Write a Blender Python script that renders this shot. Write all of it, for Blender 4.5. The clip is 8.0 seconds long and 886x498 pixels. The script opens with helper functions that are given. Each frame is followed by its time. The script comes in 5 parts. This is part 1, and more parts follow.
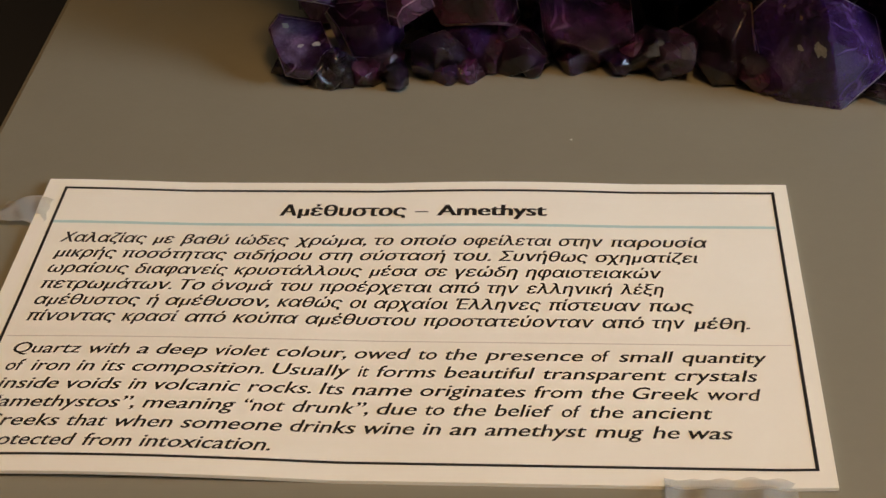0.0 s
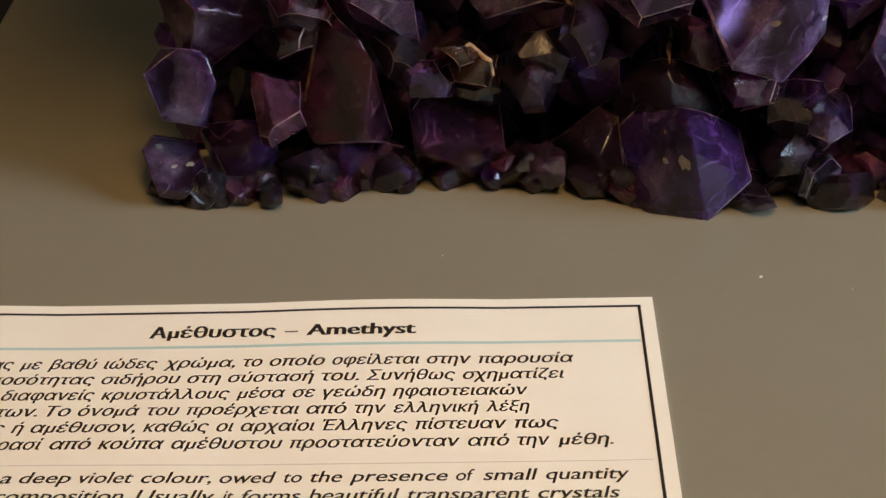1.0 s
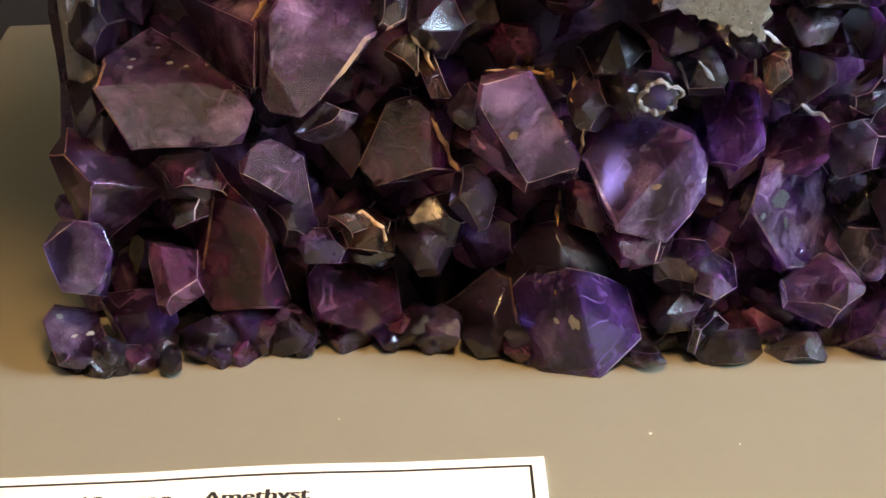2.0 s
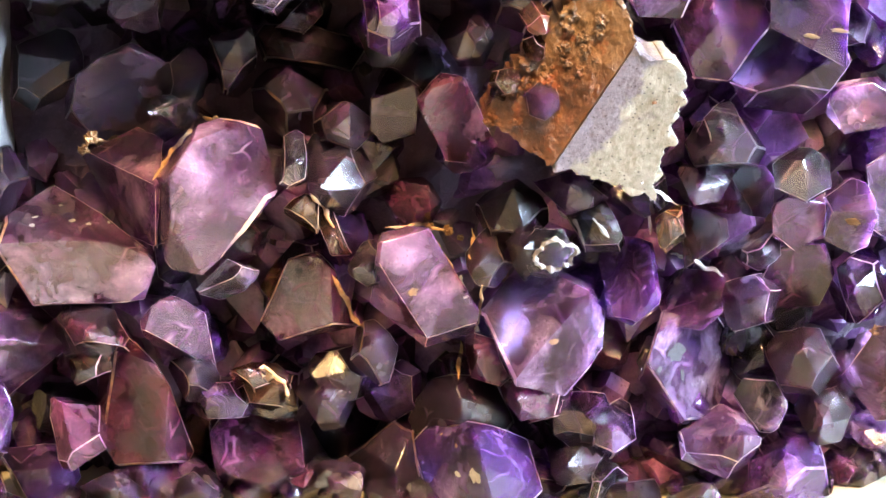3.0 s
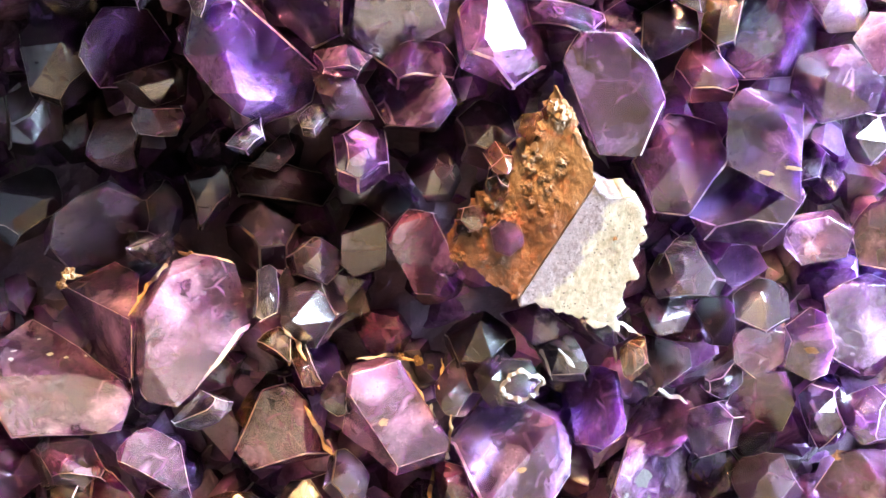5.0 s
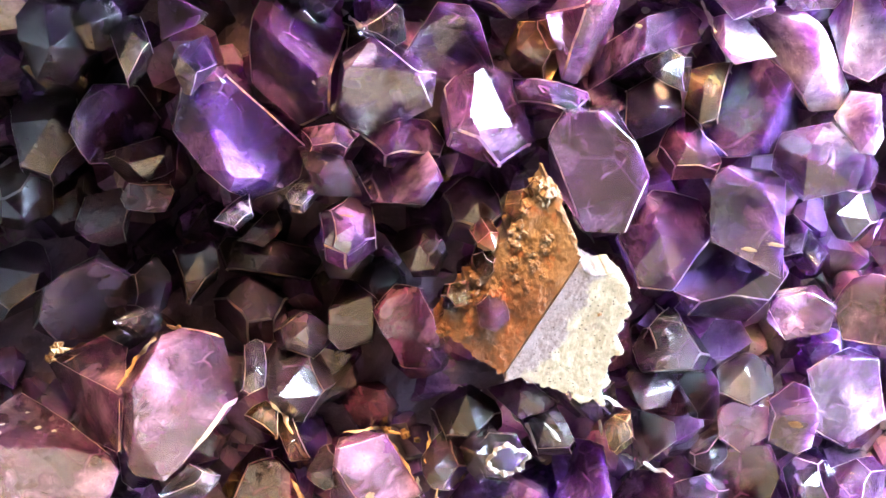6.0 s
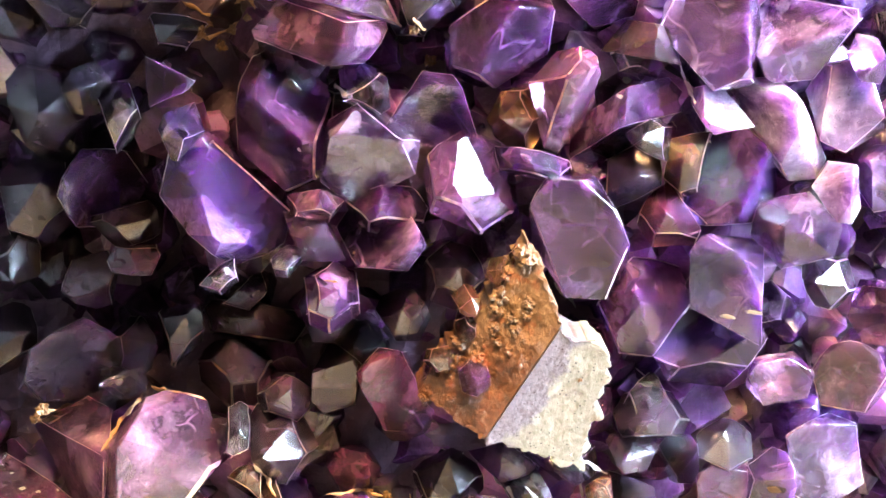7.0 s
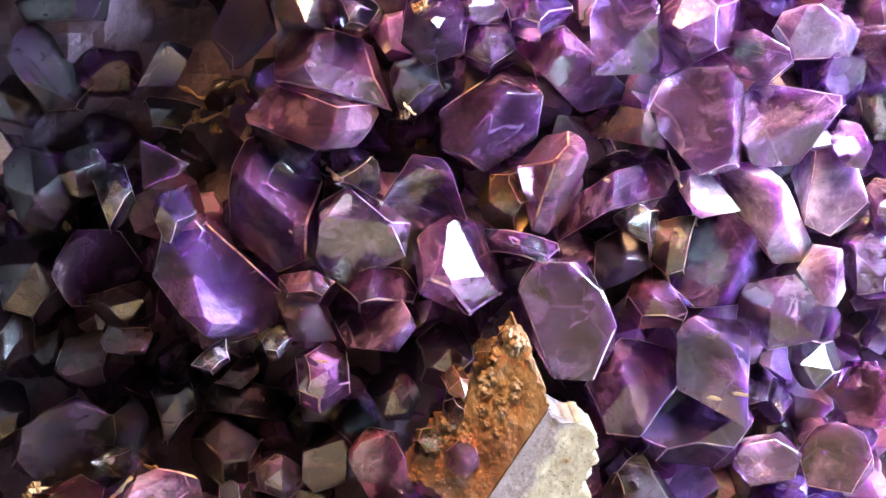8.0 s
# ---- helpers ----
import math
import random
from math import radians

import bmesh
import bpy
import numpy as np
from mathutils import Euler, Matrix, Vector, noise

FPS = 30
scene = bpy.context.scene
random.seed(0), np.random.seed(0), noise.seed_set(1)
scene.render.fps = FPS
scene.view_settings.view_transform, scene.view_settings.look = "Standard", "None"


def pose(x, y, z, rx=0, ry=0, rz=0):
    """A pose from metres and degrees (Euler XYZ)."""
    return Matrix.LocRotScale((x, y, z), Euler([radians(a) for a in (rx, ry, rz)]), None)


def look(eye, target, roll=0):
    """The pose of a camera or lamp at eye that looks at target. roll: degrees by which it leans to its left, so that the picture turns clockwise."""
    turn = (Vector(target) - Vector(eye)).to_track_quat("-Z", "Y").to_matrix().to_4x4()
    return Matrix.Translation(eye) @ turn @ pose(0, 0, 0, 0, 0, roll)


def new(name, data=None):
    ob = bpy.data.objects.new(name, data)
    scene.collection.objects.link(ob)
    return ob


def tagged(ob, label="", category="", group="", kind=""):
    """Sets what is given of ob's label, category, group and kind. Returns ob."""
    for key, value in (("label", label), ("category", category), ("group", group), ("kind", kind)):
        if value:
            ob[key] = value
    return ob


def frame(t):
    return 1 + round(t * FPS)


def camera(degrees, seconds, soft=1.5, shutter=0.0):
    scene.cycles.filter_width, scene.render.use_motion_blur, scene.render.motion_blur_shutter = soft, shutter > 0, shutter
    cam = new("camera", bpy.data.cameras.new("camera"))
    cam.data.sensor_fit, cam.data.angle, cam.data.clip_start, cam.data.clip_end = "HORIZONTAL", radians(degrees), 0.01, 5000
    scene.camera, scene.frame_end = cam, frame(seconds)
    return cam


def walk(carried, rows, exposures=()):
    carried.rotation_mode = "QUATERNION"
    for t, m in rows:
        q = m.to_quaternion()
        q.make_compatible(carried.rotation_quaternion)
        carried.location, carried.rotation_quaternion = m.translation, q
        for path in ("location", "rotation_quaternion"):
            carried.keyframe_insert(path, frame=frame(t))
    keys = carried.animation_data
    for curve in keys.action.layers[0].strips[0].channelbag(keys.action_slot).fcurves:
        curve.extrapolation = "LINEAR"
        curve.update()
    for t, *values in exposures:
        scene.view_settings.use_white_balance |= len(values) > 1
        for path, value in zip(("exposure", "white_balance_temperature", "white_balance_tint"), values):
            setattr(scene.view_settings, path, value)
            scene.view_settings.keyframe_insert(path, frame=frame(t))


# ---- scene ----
cam = camera(29.56, 8.0, soft=1.5)
PATH = [
    (0, (0.1004, -0.2259, 0.1885), (0.0771, 0.0159, 0.0124), -2.82),
    (0.5, (0.1059, -0.2257, 0.1908), (0.0897, 0.0200, 0.0196), -2.51),
    (1, (0.1125, -0.2243, 0.1928), (0.1018, 0.0276, 0.0303), -2.31),
    (1.5, (0.1180, -0.2234, 0.1966), (0.1116, 0.0350, 0.0442), -2.51),
    (2, (0.1237, -0.2276, 0.1997), (0.1235, 0.0372, 0.0587), -2.34),
    (2.2, (0.1253, -0.2290, 0.2006), (0.1288, 0.0382, 0.0643), -2.02),
    (3.3, (0.1324, -0.2285, 0.2093), (0.1464, 0.0469, 0.0913), -1.37),
    (3.5, (0.1331, -0.2288, 0.2098), (0.1476, 0.0474, 0.0935), -1.40),
    (4, (0.1339, -0.2312, 0.2116), (0.1491, 0.0463, 0.0985), -1.46),
    (4.5, (0.1346, -0.2336, 0.2140), (0.1497, 0.0455, 0.1051), -1.52),
    (5.8, (0.1356, -0.2359, 0.2214), (0.1524, 0.0471, 0.1235), -1.53),
    (6, (0.1358, -0.2364, 0.2219), (0.1535, 0.0474, 0.1263), -1.37),
    (6.5, (0.1363, -0.2375, 0.2238), (0.1557, 0.0475, 0.1323), -1.08),
    (7, (0.1371, -0.2393, 0.2268), (0.1570, 0.0469, 0.1392), -0.88),
    (7.5, (0.1384, -0.2411, 0.2292), (0.1580, 0.0467, 0.1471), -0.79),
    (8, (0.1392, -0.2428, 0.2306), (0.1594, 0.0468, 0.1547), -0.67),
]
walk(cam, [(t, look(eye, target, roll)) for t, eye, target, roll in PATH],
     exposures=[(0, -0.16), (0.5, -0.1), (1.0, 0.06), (1.5, 0.5), (2.2, 1.7), (3.3, 3.36), (6.5, 3.64), (8.0, 3.14)])

# ---- world and lamps ----
world = bpy.data.worlds.new("world")
scene.world = world
world.use_nodes = True
world.node_tree.nodes["Background"].inputs["Color"].default_value = (0.9, 0.85, 0.8, 1)
world.node_tree.nodes["Background"].inputs["Strength"].default_value = 0.02


def area_lamp(name, eye, target, watts, size, colour, spread=180):
    data = bpy.data.lights.new(name, "AREA")
    data.energy, data.size, data.color, data.shape, data.spread = watts, size, colour, "DISK", radians(spread)
    ob = new(name, data)
    ob.matrix_world = look(eye, target)
    return ob


# unseen overhead lamp, added as soft fill to lift the dark gaps
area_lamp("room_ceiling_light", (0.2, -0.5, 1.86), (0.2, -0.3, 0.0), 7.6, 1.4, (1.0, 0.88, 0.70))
area_lamp("display_spot_cool", (0.75, -0.12, 0.33), (0.15, 0.13, 0.15), 1.35, 0.40, (0.62, 0.80, 1.0), 70)
area_lamp("display_spot_warm", (0.30, -0.36, 0.90), (0.13, 0.09, 0.08), 5.4, 0.24, (1.0, 0.57, 0.22))


# ---- materials ----
class Nodes:
    """A small shorthand for building a material's node tree."""

    def __init__(self, name):
        self.mat = bpy.data.materials.new(name)
        self.mat.use_nodes = True
        self.tree = self.mat.node_tree
        self.shader = self.tree.nodes["Principled BSDF"]
        self.out = self.tree.nodes["Material Output"]

    def add(self, kind, values=(), **settings):
        node = self.tree.nodes.new(kind)
        for key, value in settings.items():
            setattr(node, key, value)
        for key, value in dict(values).items():
            if isinstance(value, bpy.types.NodeSocket):
                self.tree.links.new(value, node.inputs[key])
            else:
                node.inputs[key].default_value = value
        return node

    def set(self, **values):
        for key, value in values.items():
            socket = self.shader.inputs[key.replace("_", " ")]
            if isinstance(value, bpy.types.NodeSocket):
                self.tree.links.new(value, socket)
            else:
                socket.default_value = value

    def place(self):
        return self.add("ShaderNodeTexCoord").outputs["Object"]

    def noise(self, scale, detail=4.0, rough=0.6, vector=None, offset=None):
        return self.add("ShaderNodeTexNoise", {"Scale": scale, "Detail": detail, "Roughness": rough, "Vector": vector or self.place()}).outputs["Fac"]

    def ramp(self, fac, *stops):
        node = self.add("ShaderNodeValToRGB", {"Fac": fac})
        ramp = node.color_ramp
        while len(ramp.elements) < len(stops):
            ramp.elements.new(0.5)
        for element, (at, colour) in zip(ramp.elements, stops):
            element.position = at
            element.color = (*colour, 1) if len(colour) == 3 else colour
        return node.outputs["Color"]

    def mix(self, fac, a, b, blend="MIX"):
        node = self.add("ShaderNodeMix", data_type="RGBA", blend_type=blend)
        for index, value in ((0, fac), (6, a), (7, b)):
            if isinstance(value, bpy.types.NodeSocket):
                self.tree.links.new(value, node.inputs[index])
            else:
                node.inputs[index].default_value = (*value, 1) if isinstance(value, tuple) and len(value) == 3 else value
        return node.outputs[2]

    def math(self, op, a, b=0.0):
        return self.add("ShaderNodeMath", {0: a, 1: b}, operation=op).outputs[0]

    def bump(self, height, strength, distance):
        node = self.add("ShaderNodeBump", {"Height": height, "Strength": strength, "Distance": distance})
        self.tree.links.new(node.outputs["Normal"], self.shader.inputs["Normal"])


def amethyst(name, dark, mid, milk, milkiness=0.5, clear=0.45, stain=0.25, loose=False, dull=0.03):
    """Quartz with colour zones, milky clouds, a few iron-stained patches and fine surface pits."""
    n = Nodes(name)
    where = n.place()
    rand = n.add("ShaderNodeNewGeometry").outputs["Random Per Island"] if loose else n.add("ShaderNodeObjectInfo").outputs["Random"]
    shift = n.add("ShaderNodeCombineXYZ", {"X": rand, "Y": n.math("MULTIPLY", rand, 7.3), "Z": n.math("MULTIPLY", rand, 3.1)}).outputs[0]
    spot = n.add("ShaderNodeVectorMath", {0: where, 1: shift}, operation="ADD").outputs[0]
    warp = n.add("ShaderNodeVectorMath", {0: spot, 1: n.add("ShaderNodeVectorMath", {0: n.add("ShaderNodeTexNoise", {"Scale": 60.0, "Detail": 2.0, "Vector": spot}).outputs["Color"], 1: (0.012, 0.012, 0.012)}, operation="MULTIPLY").outputs[0]}, operation="ADD").outputs[0]
    zones = n.ramp(n.noise(75, 5, 0.6, warp), (0.40, tuple(0.7 * c for c in dark)), (0.60, mid))
    cloud = n.ramp(n.noise(95, 5, 0.55, warp), (0.62 - 0.28 * milkiness, (0, 0, 0)), (0.90 - 0.20 * milkiness, (1, 1, 1)))
    veil = n.ramp(n.noise(560, 8, 0.8, warp), (0.52, (0, 0, 0)), (0.66, (1, 1, 1)))
    cloud = n.math("MINIMUM", n.math("ADD", cloud, n.math("MULTIPLY", veil, 0.30)), 1.0)
    body = n.mix(n.math("MULTIPLY", cloud, 0.35 + 0.6 * milkiness), zones, milk)
    cracks = n.add("ShaderNodeTexVoronoi", {"Vector": warp, "Scale": 95.0}, feature="DISTANCE_TO_EDGE").outputs["Distance"]
    healed = n.math("MULTIPLY", n.ramp(cracks, (0.0, (1, 1, 1)), (0.035, (0, 0, 0))), n.ramp(n.noise(140, 3, 0.5, spot), (0.50, (0, 0, 0)), (0.66, (1, 1, 1))))
    body = n.mix(n.math("MULTIPLY", healed, 0.3), body, tuple(min(0.7, 1.3 * c) for c in milk))
    rusty = n.ramp(n.noise(70, 5, 0.7, spot), (0.66 - 0.2 * stain, (0, 0, 0)), (0.78 - 0.1 * stain, (1, 1, 1)))
    body = n.mix(n.math("MULTIPLY", rusty, 0.45), body, (0.42, 0.20, 0.07))
    specks = n.ramp(n.noise(1500, 2, 0.5, spot), (0.31, (1, 1, 1)), (0.34, (0, 0, 0)))
    body = n.mix(n.math("MULTIPLY", specks, 0.5), body, (0.05, 0.03, 0.03))
    vary = n.add("ShaderNodeHueSaturation", {"Hue": n.math("ADD", n.math("MULTIPLY", rand, 0.03), 0.487), "Saturation": 0.88,
                                            "Value": n.math("ADD", n.math("MULTIPLY", rand, 0.35), 0.62), "Color": body}).outputs[0]
    glass = n.math("MULTIPLY", n.math("SUBTRACT", 1.0, n.math("MULTIPLY", n.math("MAXIMUM", cloud, n.math("MULTIPLY", healed, 0.5)), 0.85)), clear)
    rough = n.math("ADD", n.math("MULTIPLY", n.noise(260, 4, 0.6, spot), 0.16), dull)
    n.set(Base_Color=vary, Roughness=rough, IOR=1.50, Transmission_Weight=glass)
    n.shader.inputs["Subsurface Weight"].default_value = 1.0
    n.shader.inputs["Subsurface Radius"].default_value = (0.010, 0.005, 0.011)
    n.shader.inputs["Subsurface Scale"].default_value = 1.0
    n.bump(n.math("ADD", n.noise(900, 5, 0.7, spot), n.math("MULTIPLY", n.noise(190, 3, 0.5, warp), 1.5)), 0.12, 0.0005)
    return n.mat


LOOKS = {
    "deep": amethyst("amethyst_deep", (0.055, 0.014, 0.100), (0.20, 0.065, 0.30), (0.40, 0.24, 0.48), 0.34, 0.84, 0.06),
    "vivid": amethyst("amethyst_vivid", (0.06, 0.012, 0.17), (0.18, 0.045, 0.40), (0.42, 0.27, 0.60), 0.4, 0.82, 0.03),
    "pale": amethyst("amethyst_pale", (0.085, 0.028, 0.15), (0.25, 0.115, 0.35), (0.53, 0.40, 0.60), 0.50, 0.82, 0.06),
    "milky": amethyst("amethyst_milky", (0.17, 0.08, 0.28), (0.40, 0.27, 0.52), (0.60, 0.50, 0.66), 0.75, 0.7, 0.08),
    "rose": amethyst("amethyst_rose", (0.105, 0.040, 0.125), (0.25, 0.095, 0.23), (0.44, 0.27, 0.37), 0.45, 0.8, 0.14),
    "rosedeep": amethyst("amethyst_wine", (0.07, 0.014, 0.055), (0.20, 0.042, 0.13), (0.36, 0.15, 0.24), 0.25, 0.72, 0.0, dull=0.06),
    # smoky quartz, coloured darker still to stand for shade in the left hollow
    "smoky_shaded": amethyst("quartz_smoky_shaded", (0.030, 0.016, 0.038), (0.078, 0.043, 0.086), (0.12, 0.083, 0.125), 0.3, 0.70, 0.0, dull=0.14),
    "clear": amethyst("quartz_clear", (0.10, 0.085, 0.14), (0.25, 0.22, 0.31), (0.50, 0.47, 0.54), 0.35, 0.95, 0.05),
    "amber": amethyst("quartz_iron_stained", (0.05, 0.020, 0.014), (0.17, 0.080, 0.040), (0.36, 0.22, 0.12), 0.4, 0.8, 0.3),
}


# two copies of one druse: light and shade are put into their colours
LIT_DRUSE = amethyst("small_quartz_lit", (0.15, 0.050, 0.21), (0.31, 0.13, 0.41), (0.45, 0.30, 0.53), 0.4, 0.35, 0.06, loose=True)
SHADED_DRUSE = amethyst("small_quartz_shaded", (0.085, 0.034, 0.10), (0.20, 0.085, 0.23), (0.30, 0.19, 0.31), 0.3, 0.35, 0.10, loose=True)


def worn_edge_tint(name, body, cool, warm):
    """Chipped, iron-filmed crystal edges, their edge glow also painted into the colour."""
    n = Nodes(name)
    where = n.place()
    rand = n.add("ShaderNodeObjectInfo").outputs["Random"]
    stain = n.ramp(n.math("ADD", n.noise(90, 4, 0.6, where), n.math("MULTIPLY", rand, 0.2)), (0.46, (0, 0, 0)), (0.66, (1, 1, 1)))
    chipped = n.ramp(n.noise(210, 5, 0.7, where), (0.49, (0, 0, 0)), (0.64, (1, 1, 1)))
    n.set(Base_Color=n.mix(chipped, body, n.mix(stain, cool, warm)), Roughness=0.28, IOR=1.55, Transmission_Weight=0.45)
    n.bump(n.noise(1500, 3), 0.4, 0.0003)
    return n.mat


# pale and orange tones also stand in for lamplight caught on the edges
COOL_EDGE = worn_edge_tint("edge_pale_glow", (0.12, 0.06, 0.17), (0.40, 0.32, 0.44), (0.60, 0.44, 0.32))
WARM_EDGE = worn_edge_tint("edge_iron_stain_glow", (0.16, 0.07, 0.11), (0.46, 0.30, 0.24), (0.70, 0.44, 0.21))
DARK_EDGE = worn_edge_tint("edge_dark", (0.02, 0.014, 0.02), (0.06, 0.045, 0.06), (0.16, 0.09, 0.05))
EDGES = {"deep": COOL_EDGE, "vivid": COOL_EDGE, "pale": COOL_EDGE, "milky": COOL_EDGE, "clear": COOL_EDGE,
         "rose": WARM_EDGE, "rosedeep": WARM_EDGE, "amber": WARM_EDGE, "smoky_shaded": DARK_EDGE}


def painted_board():
    n = Nodes("painted_board")
    where = n.place()
    tone = n.ramp(n.noise(9, 5, 0.6, where), (0.3, (0.215, 0.198, 0.142)), (0.7, (0.245, 0.227, 0.164)))
    fine = n.mix(n.math("MULTIPLY", n.noise(420, 3, 0.6, where), 0.18), tone, (0.15, 0.13, 0.11))
    n.set(Base_Color=fine, Roughness=n.math("ADD", n.math("MULTIPLY", n.noise(60, 3), 0.15), 0.42))
    n.bump(n.noise(900, 3), 0.08, 0.0003)
    return n.mat


def paper():
    n = Nodes("label_paper")
    where = n.place()
    tone = n.ramp(n.noise(30, 4, 0.6, where), (0.3, (0.86, 0.84, 0.72)), (0.7, (0.90, 0.89, 0.77)))
    n.set(Base_Color=n.mix(n.math("MULTIPLY", n.noise(600, 3), 0.10), tone, (0.66, 0.58, 0.48)), Roughness=0.62)
    n.bump(n.noise(1200, 3), 0.06, 0.0002)
    return n.mat


def ink(name, colour, worn=0.0):
    n = Nodes(name)
    where = n.place()
    n.set(Base_Color=n.mix(n.math("MULTIPLY", n.noise(700, 3, 0.7, where), 0.25 + worn), colour, tuple(min(1.0, c + 0.25) for c in colour)), Roughness=0.55)
    return n.mat


def plain(name, colour, rough=0.7, vary=0.4, scale=6.0):
    n = Nodes(name)
    where = n.place()
    n.set(Base_Color=n.mix(n.math("MULTIPLY", n.noise(scale, 5, 0.6, where), vary), colour, tuple(c * 0.5 for c in colour)), Roughness=rough)
    return n.mat


def rock(name, low, high, crumbs, scale=240.0, depth=0.0016, relief=0.7):
    n = Nodes(name)
    where = n.place()
    tone = n.ramp(n.noise(scale, 8, 0.72, where), (0.32, low), (0.68, high))
    tone = n.mix(n.ramp(n.noise(scale * 5, 3, 0.6, where), (0.60, (0, 0, 0)), (0.72, (1, 1, 1))), tone, crumbs)
    n.set(Base_Color=tone, Roughness=0.5)
    n.bump(n.noise(scale * 2.2, 8, 0.75, where), relief, depth)
    return n.mat


BOARD, PAPER = painted_board(), paper()
INK, TEAL, FAINT = ink("black_ink", (0.006, 0.006, 0.007), -0.2), ink("pale_teal_ink", (0.42, 0.62, 0.58)), ink("faint_fold_ink", (0.62, 0.57, 0.50))
TAPE_GREY = plain("tape_film", (0.62, 0.60, 0.56), 0.18, 0.5, 300)
DARK_CLOTH = plain("black_cloth", (0.010, 0.010, 0.013), 0.9, 0.5, 200)
ROOM_WALL = plain("grey_wall", (0.42, 0.39, 0.35), 0.8, 0.3, 3)
MATRIX = rock("dark_matrix", (0.038, 0.021, 0.040), (0.088, 0.048, 0.088), (0.12, 0.075, 0.11), 150.0)
RIND = rock("grey_rind", (0.13, 0.12, 0.13), (0.36, 0.34, 0.35), (0.48, 0.46, 0.45), 130.0)


def rusty_crust():
    """Iron crust: red-brown low down and along the break, tan and crumbly towards its upper end."""
    n = Nodes("rust_brown_crust")
    where = n.place()
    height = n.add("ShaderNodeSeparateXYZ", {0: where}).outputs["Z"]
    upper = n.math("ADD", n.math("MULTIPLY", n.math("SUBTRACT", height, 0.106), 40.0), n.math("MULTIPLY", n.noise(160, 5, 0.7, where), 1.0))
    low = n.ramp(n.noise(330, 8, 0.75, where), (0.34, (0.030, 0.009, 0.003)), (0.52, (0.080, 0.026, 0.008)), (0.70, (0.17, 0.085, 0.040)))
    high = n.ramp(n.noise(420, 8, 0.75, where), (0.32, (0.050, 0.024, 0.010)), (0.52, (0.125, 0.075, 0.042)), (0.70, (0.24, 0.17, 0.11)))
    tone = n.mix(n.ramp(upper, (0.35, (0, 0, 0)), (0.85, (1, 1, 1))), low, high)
    ember = n.ramp(n.noise(210, 4, 0.6, where), (0.58, (0, 0, 0)), (0.66, (1, 1, 1)))
    tone = n.mix(n.math("MULTIPLY", ember, 0.6), tone, (0.16, 0.030, 0.006))
    n.set(Base_Color=tone, Roughness=n.math("ADD", n.math("MULTIPLY", n.noise(500, 3), 0.4), 0.2))
    n.bump(n.noise(520, 8, 0.75, where), 0.9, 0.0008)
    return n.mat


RUST = rusty_crust()
PIT = rock("dark_pit", (0.003, 0.002, 0.003), (0.010, 0.007, 0.010), (0.02, 0.014, 0.02), 500.0, 0.0004)
IRON_FILM = rock("iron_film", (0.20, 0.10, 0.040), (0.42, 0.26, 0.13), (0.55, 0.42, 0.28), 420.0, 0.0004)
PALE_FILM = rock("pale_film", (0.20, 0.19, 0.20), (0.36, 0.34, 0.36), (0.45, 0.43, 0.42), 420.0, 0.0004)
FLECK = rock("white_fleck", (0.16, 0.155, 0.15), (0.32, 0.31, 0.30), (0.22, 0.21, 0.20), 900.0, 0.0002)
CRUMB = rock("golden_crumb", (0.05, 0.022, 0.006), (0.15, 0.080, 0.028), (0.06, 0.03, 0.016), 500.0, 0.0003)
WHITE_QUARTZ = rock("broken_white_quartz", (0.09, 0.085, 0.11), (0.17, 0.16, 0.14), (0.08, 0.095, 0.09), 130.0, 0.0003, 0.3)


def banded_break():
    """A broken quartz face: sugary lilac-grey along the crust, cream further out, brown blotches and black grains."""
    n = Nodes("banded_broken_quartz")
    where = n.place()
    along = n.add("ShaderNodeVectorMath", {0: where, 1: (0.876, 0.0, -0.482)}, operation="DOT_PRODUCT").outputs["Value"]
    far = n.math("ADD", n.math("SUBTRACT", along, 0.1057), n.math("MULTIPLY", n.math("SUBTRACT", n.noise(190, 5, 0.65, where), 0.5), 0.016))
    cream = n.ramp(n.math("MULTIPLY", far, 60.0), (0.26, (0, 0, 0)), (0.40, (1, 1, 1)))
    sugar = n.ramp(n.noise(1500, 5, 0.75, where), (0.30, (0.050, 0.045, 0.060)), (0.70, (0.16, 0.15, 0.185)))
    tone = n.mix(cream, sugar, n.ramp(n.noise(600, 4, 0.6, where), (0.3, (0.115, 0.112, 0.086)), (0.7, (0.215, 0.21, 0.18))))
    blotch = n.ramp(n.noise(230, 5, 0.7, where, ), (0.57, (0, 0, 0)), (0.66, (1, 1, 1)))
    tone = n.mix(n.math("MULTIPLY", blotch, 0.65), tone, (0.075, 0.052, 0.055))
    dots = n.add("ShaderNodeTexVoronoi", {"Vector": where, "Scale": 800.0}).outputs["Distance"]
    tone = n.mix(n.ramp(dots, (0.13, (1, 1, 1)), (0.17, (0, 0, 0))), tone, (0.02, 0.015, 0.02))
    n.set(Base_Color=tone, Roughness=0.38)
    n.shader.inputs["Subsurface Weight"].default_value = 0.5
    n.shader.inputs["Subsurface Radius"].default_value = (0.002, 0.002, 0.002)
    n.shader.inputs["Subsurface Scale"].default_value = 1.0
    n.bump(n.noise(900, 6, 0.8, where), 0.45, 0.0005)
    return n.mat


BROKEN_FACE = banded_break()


# ---- mesh helpers ----
def part(name, bm, material, parent=None, label=""):
    mesh = bpy.data.meshes.new(name)
    bm.to_mesh(mesh)
    bm.free()
    mesh.materials.append(material)
    ob = new(name, mesh)
    if parent is not None:
        ob.parent = parent
    return tagged(ob, label)


